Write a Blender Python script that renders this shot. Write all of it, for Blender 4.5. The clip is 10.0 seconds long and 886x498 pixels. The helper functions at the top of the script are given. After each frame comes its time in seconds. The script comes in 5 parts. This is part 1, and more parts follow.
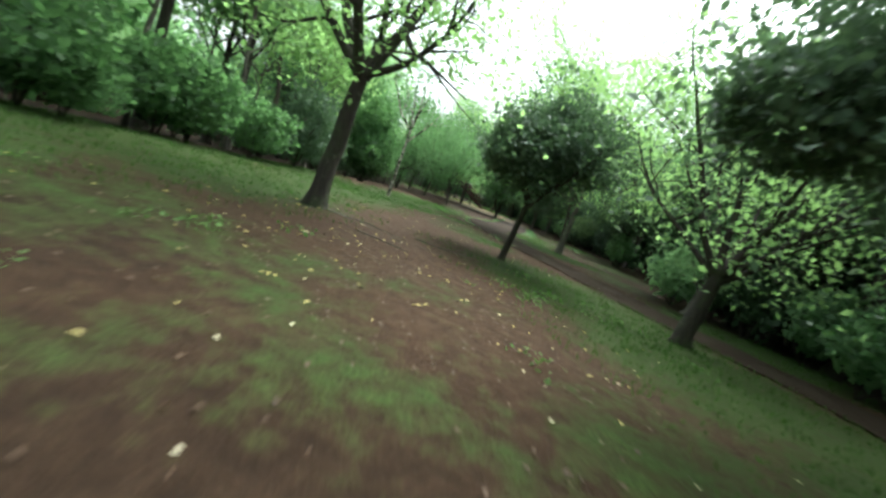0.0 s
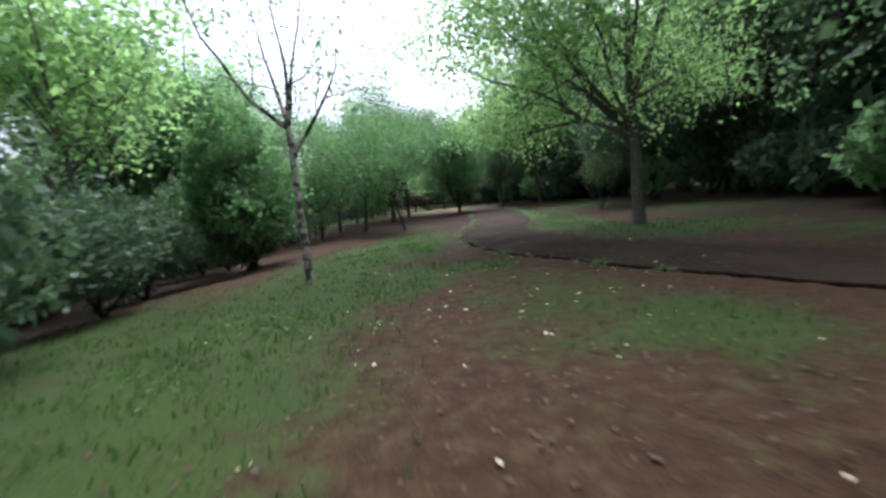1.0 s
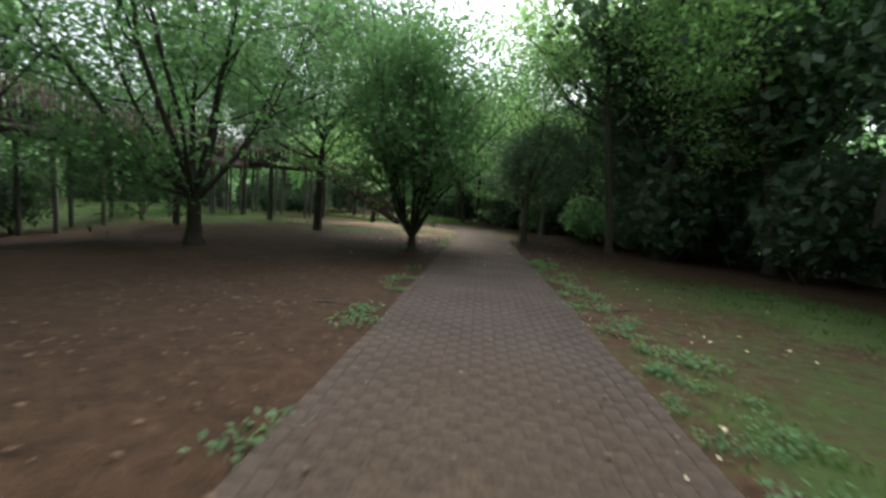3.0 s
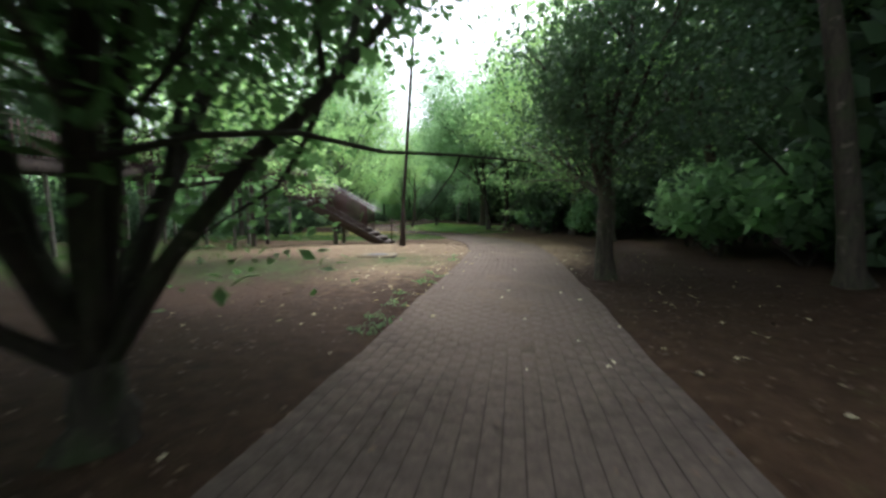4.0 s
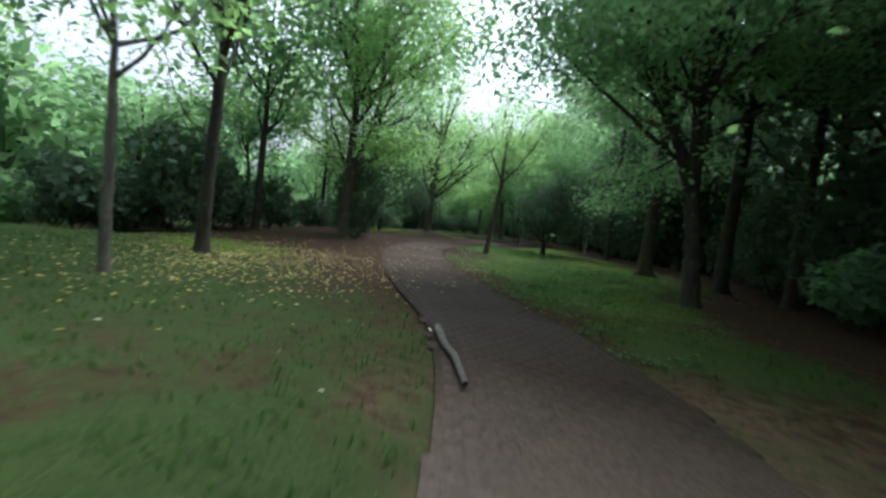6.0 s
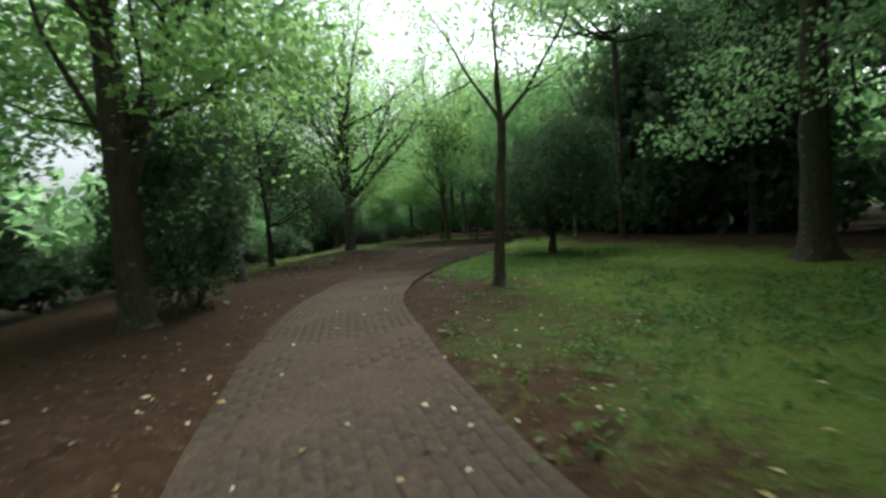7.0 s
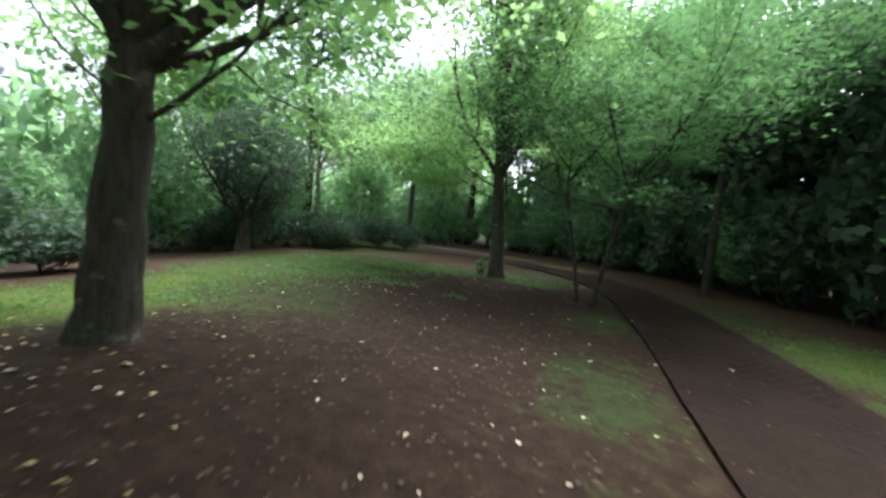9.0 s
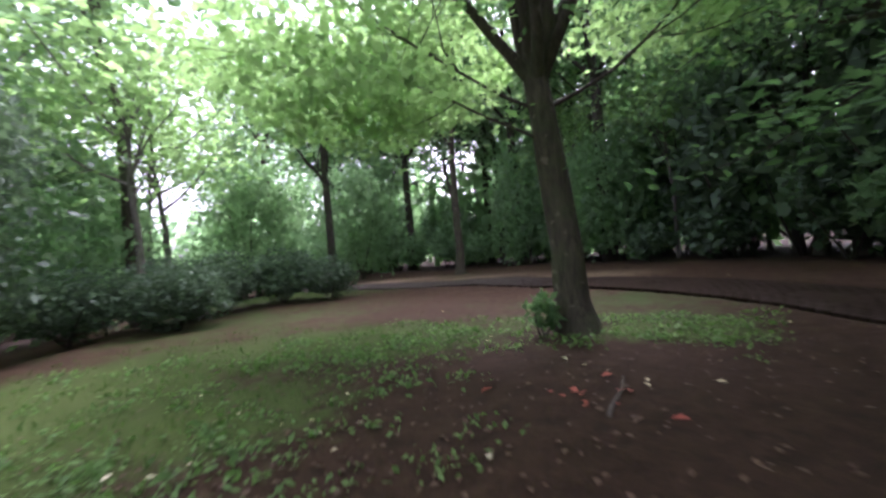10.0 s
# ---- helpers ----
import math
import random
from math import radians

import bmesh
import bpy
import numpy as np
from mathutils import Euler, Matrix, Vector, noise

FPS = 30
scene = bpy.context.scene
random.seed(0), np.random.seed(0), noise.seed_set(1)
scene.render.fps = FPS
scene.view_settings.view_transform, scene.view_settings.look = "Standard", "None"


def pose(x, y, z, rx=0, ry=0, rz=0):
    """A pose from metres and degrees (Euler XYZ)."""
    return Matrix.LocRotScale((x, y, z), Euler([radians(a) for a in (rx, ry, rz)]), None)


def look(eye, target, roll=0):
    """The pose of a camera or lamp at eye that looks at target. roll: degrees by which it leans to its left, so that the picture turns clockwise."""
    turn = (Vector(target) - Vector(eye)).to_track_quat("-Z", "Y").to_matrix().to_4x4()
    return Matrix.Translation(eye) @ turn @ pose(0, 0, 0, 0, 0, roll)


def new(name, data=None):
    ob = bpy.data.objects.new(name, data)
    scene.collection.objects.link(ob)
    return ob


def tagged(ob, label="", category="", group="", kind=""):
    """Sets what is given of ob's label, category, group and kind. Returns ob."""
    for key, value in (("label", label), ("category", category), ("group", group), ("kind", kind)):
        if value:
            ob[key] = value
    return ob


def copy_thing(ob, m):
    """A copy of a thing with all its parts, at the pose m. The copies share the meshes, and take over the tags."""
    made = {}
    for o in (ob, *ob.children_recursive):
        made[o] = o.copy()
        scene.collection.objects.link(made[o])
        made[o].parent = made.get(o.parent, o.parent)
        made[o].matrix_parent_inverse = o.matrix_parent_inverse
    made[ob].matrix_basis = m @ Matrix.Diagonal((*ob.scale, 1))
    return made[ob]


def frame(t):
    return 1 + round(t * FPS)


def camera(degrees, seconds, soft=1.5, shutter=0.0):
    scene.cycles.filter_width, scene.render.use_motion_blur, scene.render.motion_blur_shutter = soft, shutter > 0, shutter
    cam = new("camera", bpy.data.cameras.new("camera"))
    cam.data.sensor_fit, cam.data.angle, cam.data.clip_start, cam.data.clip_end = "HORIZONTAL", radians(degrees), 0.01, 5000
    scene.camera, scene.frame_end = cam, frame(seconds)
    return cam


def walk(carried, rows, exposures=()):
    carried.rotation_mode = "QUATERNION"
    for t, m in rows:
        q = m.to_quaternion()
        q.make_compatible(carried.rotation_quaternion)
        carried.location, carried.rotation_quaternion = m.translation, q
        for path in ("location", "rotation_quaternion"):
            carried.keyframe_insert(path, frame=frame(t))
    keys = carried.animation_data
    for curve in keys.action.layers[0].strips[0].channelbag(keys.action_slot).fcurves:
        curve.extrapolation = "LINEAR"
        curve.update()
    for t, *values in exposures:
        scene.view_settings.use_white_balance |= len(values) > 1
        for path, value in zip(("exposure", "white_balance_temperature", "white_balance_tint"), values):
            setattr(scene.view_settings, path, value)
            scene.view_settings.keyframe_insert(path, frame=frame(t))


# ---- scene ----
cam = camera(94.0, 10.0, soft=2.7, shutter=0.16)
PATH = [
    (0, (0.983, -30.192, 1.239), (0.659, -28.239, 0.954), 20.3),
    (0.2, (0.453, -28.104, 1.314), (0.165, -26.148, 1.012), 14.9),
    (0.5, (-0.536, -25.134, 1.309), (-0.760, -23.161, 1.068), 7.7),
    (0.7, (-1.095, -23.134, 1.411), (-1.295, -21.159, 1.165), 1.0),
    (1, (-2.096, -20.252, 1.366), (-2.198, -18.270, 1.120), -6.2),
    (1.2, (-2.596, -18.324, 1.294), (-2.636, -16.336, 1.075), -11.5),
    (1.5, (-3.073, -15.300, 1.282), (-3.052, -13.307, 1.120), -14.1),
    (1.7, (-3.146, -13.206, 1.309), (-3.086, -11.214, 1.147), -15.8),
    (2, (-2.517, -10.108, 1.340), (-2.491, -8.118, 1.143), -14.6),
    (2.2, (-1.889, -8.081, 1.294), (-1.910, -6.090, 1.099), -15.0),
    (2.5, (-0.995, -5.027, 1.438), (-1.054, -3.038, 1.242), -4.9),
    (2.7, (-0.314, -2.709, 1.357), (-0.477, -0.724, 1.171), 1.6),
    (3, (-0.194, 0.000, 1.328), (-0.358, 1.983, 1.129), 4.6),
    (3.2, (-0.045, 1.906, 1.229), (-0.229, 3.887, 1.031), 4.4),
    (4.3, (0.129, 13.377, 1.210), (-0.241, 15.337, 1.063), -1.6),
    (4.5, (-0.075, 15.522, 1.186), (-0.499, 17.471, 1.049), 1.0),
    (4.7, (-0.223, 17.760, 1.196), (-0.753, 19.684, 1.063), 4.3),
    (5, (-0.539, 20.728, 1.288), (-1.217, 22.604, 1.141), 7.3),
    (5.2, (-0.762, 22.617, 1.413), (-1.552, 24.446, 1.244), 10.0),
    (6.3, (-4.300, 33.100, 1.266), (-5.189, 34.886, 1.131), 6.3),
    (6.5, (-5.431, 35.088, 1.272), (-6.210, 36.927, 1.165), 3.3),
    (6.7, (-6.477, 36.836, 1.360), (-7.153, 38.714, 1.237), 0.9),
    (7, (-7.964, 39.044, 1.345), (-8.501, 40.966, 1.213), -4.3),
    (7.2, (-9.082, 40.546, 1.322), (-9.504, 42.495, 1.169), -8.3),
    (7.5, (-10.646, 43.042, 1.333), (-10.911, 45.016, 1.158), -13.1),
    (7.7, (-11.491, 44.583, 1.337), (-11.680, 46.565, 1.150), -13.6),
    (8, (-11.995, 46.880, 1.296), (-12.230, 48.858, 1.114), -10.9),
    (8.2, (-12.432, 48.647, 1.394), (-12.724, 50.619, 1.222), -6.2),
    (8.5, (-12.678, 51.140, 1.547), (-13.124, 53.084, 1.399), 0.4),
    (8.7, (-13.202, 52.644, 1.611), (-13.685, 54.579, 1.463), 4.8),
    (9, (-14.263, 54.767, 1.586), (-14.714, 56.711, 1.458), 5.9),
    (9.2, (-14.684, 56.492, 1.584), (-15.135, 58.437, 1.467), 3.3),
    (9.5, (-15.562, 59.058, 1.320), (-15.983, 61.011, 1.225), 1.6),
    (9.7, (-16.055, 60.412, 1.122), (-16.393, 62.382, 1.062), -2.7),
    (10, (-16.835, 62.514, 1.186), (-16.933, 64.512, 1.184), -5.0),
]
walk(cam, [(t, look(eye, target, roll)) for t, eye, target, roll in PATH],
     exposures=[
         (0.0, 1.75, 5900, 0), (0.5, 1.4, 5800, 12), (1.0, 1.3, 5500, 20), (1.5, 0.93, 5700, 8), (2.0, 0.05, 5750, 16), (2.5, 0.17, 5950, 3), (3.0, 1.35, 5950, 10), (3.7, 1.6, 5900, 12),
         (4.5, 1.87, 5500, 18), (5.0, 0.98, 5550, 12), (5.7, 1.1, 5450, 12), (6.5, 1.7, 5600, 14), (7.0, 1.15, 5950, 6), (7.5, 1.12, 5650, 5), (8.0, 1.12, 5800, -5), (8.5, 1.86, 5600, 11),
         (9.0, 2.02, 5550, 19), (9.5, 2.6, 5550, 40), (10.0, 2.52, 5600, 42)])

# ---- world and sun: a bright overcast sky ----
world = bpy.data.worlds.new("overcast_sky")
scene.world = world
world.use_nodes = True
wn = world.node_tree
wn.nodes.clear()
sky = wn.nodes.new("ShaderNodeTexSky")
sky.sky_type = "NISHITA"
sky.sun_disc = False
sky.sun_elevation, sky.sun_rotation = radians(58), radians(20)
sky.air_density, sky.dust_density, sky.ozone_density = 1.6, 7.0, 1.0
grey = wn.nodes.new("ShaderNodeHueSaturation")
grey.inputs["Saturation"].default_value = 0.22
back = wn.nodes.new("ShaderNodeBackground")
back.inputs["Strength"].default_value = 0.15
wout = wn.nodes.new("ShaderNodeOutputWorld")
wn.links.new(sky.outputs[0], grey.inputs["Color"])
wn.links.new(grey.outputs[0], back.inputs[0])
wn.links.new(back.outputs[0], wout.inputs[0])
sun_data = bpy.data.lights.new("veiled_sun", "SUN")
sun_data.energy, sun_data.angle, sun_data.color = 0.9, radians(25), (1.0, 0.97, 0.92)
sun_ob = new("veiled_sun", sun_data)
sun_ob.matrix_world = look((-8, 40, 40), (-12, 22, 0))


# ---- materials ----
class Nodes:
    """A small helper to wire a node material."""

    def __init__(self, name):
        self.mat = bpy.data.materials.new(name)
        self.mat.use_nodes = True
        self.t = self.mat.node_tree
        self.t.nodes.clear()
        self.out = self.add("ShaderNodeOutputMaterial")

    def add(self, kind, **values):
        node = self.t.nodes.new(kind)
        for key, value in values.items():
            node.inputs[key.replace("_", " ")].default_value = value
        return node

    def link(self, a, b):
        self.t.links.new(a, b)

    def noise(self, scale, detail=4.0, rough=0.6, coord="Object"):
        if not hasattr(self, "co"):
            self.co = self.add("ShaderNodeTexCoord")
        n = self.add("ShaderNodeTexNoise", Scale=scale, Detail=detail, Roughness=rough)
        self.link(self.co.outputs[coord], n.inputs["Vector"])
        return n.outputs["Fac"]

    def ramp(self, fac, stops):
        r = self.add("ShaderNodeValToRGB")
        el = r.color_ramp.elements
        while len(el) < len(stops):
            el.new(0.5)
        for e, (p, c) in zip(el, stops):
            e.position, e.color = p, (*c, 1)
        self.link(fac, r.inputs[0])
        return r.outputs[0]

    def mix(self, fac, a, b, how="MIX"):
        m = self.add("ShaderNodeMix")
        m.data_type, m.blend_type = "RGBA", how
        for sock, v in ((m.inputs[0], fac), (m.inputs[6], a), (m.inputs[7], b)):
            if isinstance(v, (int, float)):
                sock.default_value = v
            elif isinstance(v, tuple):
                sock.default_value = (*v, 1)
            else:
                self.link(v, sock)
        return m.outputs[2]

    def math(self, op, a, b=0.0, c=None):
        m = self.add("ShaderNodeMath")
        m.operation = op
        for sock, v in zip(m.inputs, (a, b, c)):
            if v is None:
                continue
            if isinstance(v, (int, float)):
                sock.default_value = v
            else:
                self.link(v, sock)
        return m.outputs[0]

    def surface(self, color, rough=0.8, bump=None, strength=0.4, dist=0.02, metal=0.0, spec=0.3):
        p = self.add("ShaderNodeBsdfPrincipled")
        p.inputs["Metallic"].default_value = metal
        p.inputs["Specular IOR Level"].default_value = spec
        for sock, v in ((p.inputs["Base Color"], color), (p.inputs["Roughness"], rough)):
            if isinstance(v, tuple):
                sock.default_value = (*v, 1)
            elif isinstance(v, (int, float)):
                sock.default_value = v
            else:
                self.link(v, sock)
        if bump is not None:
            b = self.add("ShaderNodeBump", Strength=strength, Distance=dist)
            self.link(bump, b.inputs["Height"])
            self.link(b.outputs[0], p.inputs["Normal"])
        self.link(p.outputs[0], self.out.inputs[0])
        return self.mat


def bark(name, dark, light, moss=(0.06, 0.09, 0.03), moss_amount=0.35, scale=1.0):
    n = Nodes(name)
    co = n.add("ShaderNodeTexCoord")
    mp = n.add("ShaderNodeMapping")
    mp.inputs["Scale"].default_value = (9 * scale, 9 * scale, 1.6 * scale)
    n.link(co.outputs["Object"], mp.inputs[0])
    ridge = n.add("ShaderNodeTexNoise", Scale=2.2, Detail=7.0, Roughness=0.7)
    n.link(mp.outputs[0], ridge.inputs["Vector"])
    c = n.ramp(ridge.outputs["Fac"], [(0.3, dark), (0.72, light)])
    blot = n.noise(2.3, 5)
    c = n.mix(n.math("MULTIPLY", n.ramp(blot, [(0.48, (0, 0, 0)), (0.66, (1, 1, 1))]), moss_amount), c, moss)
    lichen = n.noise(5.5, 3)
    c = n.mix(n.math("MULTIPLY", n.ramp(lichen, [(0.62, (0, 0, 0)), (0.68, (1, 1, 1))]), 0.5), c, tuple(min(0.5, v * 1.9 + 0.03) for v in light))
    return n.surface(c, 0.9, ridge.outputs["Fac"], 0.9, 0.04)


def foliage(name, dark, light, through_light=0.45, rough=0.6, spec=0.18):
    """Leaves that glow when the sky is behind them; each leaf and each crown differs a little."""
    n = Nodes(name)
    geo = n.add("ShaderNodeNewGeometry")
    info = n.add("ShaderNodeObjectInfo")
    big = n.noise(0.55, 3)
    f = n.math("ADD", n.math("MULTIPLY", geo.outputs["Random Per Island"], 0.4), n.math("MULTIPLY", big, 0.7))
    c = n.ramp(f, [(0.2, dark), (0.85, light)])
    c = n.mix(n.math("MULTIPLY", info.outputs["Random"], 0.3), c, tuple(0.5 * (a + b) for a, b in zip(dark, light)))
    p = n.add("ShaderNodeBsdfPrincipled", Roughness=rough)
    p.inputs["Specular IOR Level"].default_value = spec
    n.link(c, p.inputs["Base Color"])
    tr = n.add("ShaderNodeBsdfTranslucent")
    warm = n.mix(0.6, c, (0.84, 1.0, 0.72), "MULTIPLY")
    bright = n.mix(1.0, warm, (1.9, 1.9, 1.6), "MULTIPLY")
    n.link(bright, tr.inputs[0])
    m = n.add("ShaderNodeMixShader")
    m.inputs[0].default_value = through_light
    n.link(p.outputs[0], m.inputs[1])
    n.link(tr.outputs[0], m.inputs[2])
    n.link(m.outputs[0], n.out.inputs[0])
    return n.mat


def ground_material():
    n = Nodes("park_ground")
    masks = {}
    for key in ("grass", "sand", "soil_shade", "moss"):
        a = n.add("ShaderNodeAttribute")
        a.attribute_name = key
        masks[key] = a.outputs["Fac"]
    fine, mid, wide = n.noise(38, 6), n.noise(5.5, 6), n.noise(0.8, 4)
    speck = n.noise(95, 3)
    soil = n.ramp(mid, [(0.3, (0.033, 0.0180, 0.0095)), (0.5, (0.054, 0.0300, 0.0160)), (0.72, (0.082, 0.049, 0.027))])
    soil = n.mix(0.55, soil, n.ramp(fine, [(0.3, (0.35, 0.33, 0.3)), (0.7, (1.25, 1.2, 1.15))]), "MULTIPLY")
    soil = n.mix(n.math("MULTIPLY", n.ramp(speck, [(0.62, (0, 0, 0)), (0.7, (1, 1, 1))]), 0.45), soil, (0.15, 0.115, 0.075))
    # the mask darkens the soil colour, standing in for tree shade
    soil = n.mix(n.math("MULTIPLY", masks["soil_shade"], 0.9), soil, n.mix(1.0, soil, (0.42, 0.42, 0.42), "MULTIPLY"))
    sand = n.ramp(mid, [(0.3, (0.112, 0.078, 0.045)), (0.7, (0.210, 0.152, 0.092))])
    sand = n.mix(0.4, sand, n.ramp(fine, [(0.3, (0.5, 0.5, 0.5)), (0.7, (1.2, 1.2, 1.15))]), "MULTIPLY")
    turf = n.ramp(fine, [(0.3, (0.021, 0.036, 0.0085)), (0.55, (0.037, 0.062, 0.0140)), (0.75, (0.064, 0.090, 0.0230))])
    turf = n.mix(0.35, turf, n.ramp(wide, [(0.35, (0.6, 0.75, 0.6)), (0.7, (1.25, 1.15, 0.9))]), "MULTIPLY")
    moss = n.ramp(fine, [(0.3, (0.060, 0.086, 0.015)), (0.55, (0.126, 0.172, 0.031)), (0.75, (0.195, 0.232, 0.054))])
    turf = n.mix(n.math("MULTIPLY", masks["moss"], 0.85), turf, moss)
    edge = n.math("SUBTRACT", n.math("ADD", n.math("MULTIPLY", mid, 0.9), n.math("MULTIPLY", fine, 0.35)), 0.62)
    f_sand = n.ramp(n.math("ADD", masks["sand"], edge), [(0.15, (0, 0, 0)), (0.85, (1, 1, 1))])
    patchy = n.math("MULTIPLY", n.math("SUBTRACT", n.noise(1.7, 5), 0.5), 0.9)
    f_turf = n.ramp(n.math("ADD", n.math("ADD", masks["grass"], patchy), edge), [(0.30, (0, 0, 0)), (0.66, (1, 1, 1))])
    c = n.mix(f_sand, soil, sand)
    c = n.mix(n.math("MULTIPLY", f_turf, 0.92), c, turf)
    relief = n.math("ADD", n.math("MULTIPLY", mid, 0.6), n.math("MULTIPLY", fine, 0.5))
    return n.surface(c, 0.95, relief, 0.9, 0.05, spec=0.15)


def plain(name, a, b, scale=6.0, rough=0.8, metal=0.0, bump=0.3, dist=0.01, spec=0.3, per_object=0.0):
    n = Nodes(name)
    f = n.noise(scale, 6)
    c = n.ramp(f, [(0.3, a), (0.7, b)])
    if per_object:
        info = n.add("ShaderNodeObjectInfo")
        geo = n.add("ShaderNodeNewGeometry")
        r = n.math("FRACT", n.math("ADD", info.outputs["Random"], geo.outputs["Random Per Island"]))
        c = n.mix(per_object, c, n.ramp(r, [(0.0, (0.55, 0.55, 0.55)), (1.0, (1.35, 1.28, 1.2))]), "MULTIPLY")
        stain = n.noise(0.9, 4)
        c = n.mix(0.6, c, n.ramp(stain, [(0.35, (0.62, 0.6, 0.56)), (0.65, (1.1, 1.08, 1.05))]), "MULTIPLY")
    return n.surface(c, rough, f, bump, dist, metal, spec)


def mottled_bark():
    """Smooth dark bark with large pale blotches and a little moss."""
    n = Nodes("mottled_pale_bark")
    patch, fine, moss = n.noise(5.5, 4, 0.55), n.noise(38, 5), n.noise(2.6, 4)
    c = n.mix(n.ramp(patch, [(0.44, (0, 0, 0)), (0.54, (1, 1, 1))]), (0.050, 0.043, 0.034), (0.33, 0.30, 0.25))
    c = n.mix(0.6, c, n.ramp(fine, [(0.3, (0.55, 0.55, 0.52)), (0.7, (1.2, 1.18, 1.12))]), "MULTIPLY")
    c = n.mix(n.math("MULTIPLY", n.ramp(moss, [(0.52, (0, 0, 0)), (0.66, (1, 1, 1))]), 0.6), c, (0.05, 0.075, 0.025))
    return n.surface(c, 0.9, fine, 0.6, 0.02)


M_GROUND = ground_material()
def brick_material():
    """Grey-brown pavers under a film of trodden soil, thicker where the dirt attribute is high."""
    n = Nodes("path_brick")
    geo = n.add("ShaderNodeNewGeometry")
    info = n.add("ShaderNodeObjectInfo")

    def field(scale, detail):
        k = n.add("ShaderNodeTexNoise", Scale=scale, Detail=detail, Roughness=0.62)
        n.link(geo.outputs["Position"], k.inputs["Vector"])
        return k.outputs["Fac"]

    grain, patch, wide = field(26, 5), field(3.2, 5), field(0.7, 4)
    c = n.ramp(grain, [(0.3, (0.047, 0.038, 0.033)), (0.7, (0.072, 0.059, 0.051))])
    r = n.math("FRACT", n.math("ADD", info.outputs["Random"], geo.outputs["Random Per Island"]))
    c = n.mix(0.09, c, n.ramp(r, [(0.0, (0.55, 0.55, 0.55)), (1.0, (1.35, 1.28, 1.2))]), "MULTIPLY")
    c = n.mix(0.6, c, n.ramp(wide, [(0.35, (0.66, 0.64, 0.60)), (0.65, (1.1, 1.08, 1.05))]), "MULTIPLY")
    dirt = n.add("ShaderNodeAttribute")
    dirt.attribute_name = "dirt"
    f = n.math("ADD", n.math("MULTIPLY", dirt.outputs["Fac"], 0.75), n.math("ADD", n.math("MULTIPLY", patch, 0.55), n.math("MULTIPLY", wide, 0.35)))
    film = n.ramp(f, [(0.48, (0.08, 0.08, 0.08)), (0.95, (0.95, 0.95, 0.95))])
    soil = n.ramp(grain, [(0.3, (0.096, 0.074, 0.057)), (0.7, (0.168, 0.132, 0.104))])
    # dark soil film, toned down further in place of canopy shade
    soil_shade = n.ramp(grain, [(0.3, (0.0205, 0.0135, 0.0088)), (0.7, (0.041, 0.0282, 0.0190))])
    sandy, path_shade = n.add("ShaderNodeAttribute"), n.add("ShaderNodeAttribute")
    sandy.attribute_name, path_shade.attribute_name = "sandy", "path_shade"
    # shade of the northern trees, multiplied into the film's colour
    soil_shade = n.mix(path_shade.outputs["Fac"], soil_shade, n.mix(1.0, soil_shade, (0.62, 0.55, 0.50), "MULTIPLY"))
    c = n.mix(film, c, n.mix(sandy.outputs["Fac"], soil_shade, soil))
    return n.surface(c, 0.95, grain, 0.35, 0.01, spec=0.08)


def joint_material():
    n = Nodes("joint_sand")
    geo = n.add("ShaderNodeNewGeometry")

    def field(scale, detail):
        k = n.add("ShaderNodeTexNoise", Scale=scale, Detail=detail, Roughness=0.65)
        n.link(geo.outputs["Position"], k.inputs["Vector"])
        return k.outputs["Fac"]

    grain, patch, speck = field(24, 6), field(2.4, 5), field(70, 3)
    mask = {}
    for key in ("dirt", "sandy", "path_shade"):
        a = n.add("ShaderNodeAttribute")
        a.attribute_name = key
        mask[key] = a.outputs["Fac"]
    open_joint = n.ramp(grain, [(0.3, (0.020, 0.016, 0.012)), (0.7, (0.042, 0.033, 0.026))])
    # trodden dark soil with some canopy shade put into its colour
    soil_shade = n.ramp(grain, [(0.3, (0.024, 0.0165, 0.0112)), (0.7, (0.050, 0.0360, 0.0250))])
    # same painted shade as on the bricks
    soil_shade = n.mix(mask["path_shade"], soil_shade, n.mix(1.0, soil_shade, (0.62, 0.55, 0.50), "MULTIPLY"))
    sand = n.ramp(grain, [(0.3, (0.100, 0.076, 0.056)), (0.7, (0.178, 0.138, 0.104))])
    soil = n.mix(mask["sandy"], soil_shade, sand)
    soil = n.mix(0.5, soil, n.ramp(patch, [(0.35, (0.72, 0.70, 0.68)), (0.65, (1.15, 1.13, 1.1))]), "MULTIPLY")
    soil = n.mix(n.math("MULTIPLY", n.ramp(speck, [(0.62, (0, 0, 0)), (0.7, (1, 1, 1))]), 0.3), soil, (0.13, 0.10, 0.07))
    f = n.ramp(mask["dirt"], [(0.35, (0, 0, 0)), (0.8, (1, 1, 1))])
    return n.surface(n.mix(f, open_joint, soil), 0.95, grain, 0.5, 0.012, spec=0.08)


M_BRICK = brick_material()
M_JOINT = joint_material()
M_BARK = bark("brown_bark", (0.030, 0.024, 0.018), (0.105, 0.085, 0.062))
M_BARK_GREY = bark("grey_bark", (0.055, 0.048, 0.040), (0.185, 0.165, 0.135), moss_amount=0.25)
M_BARK_PALE = bark("pale_bark", (0.12, 0.105, 0.085), (0.38, 0.35, 0.30), moss_amount=0.3)
M_BARK_DARK = bark("dark_bark", (0.018, 0.015, 0.012), (0.062, 0.050, 0.038), moss_amount=0.45)
M_LEAF_MAPLE = foliage("maple_leaf", (0.132, 0.208, 0.092), (0.240, 0.340, 0.160), 0.66)
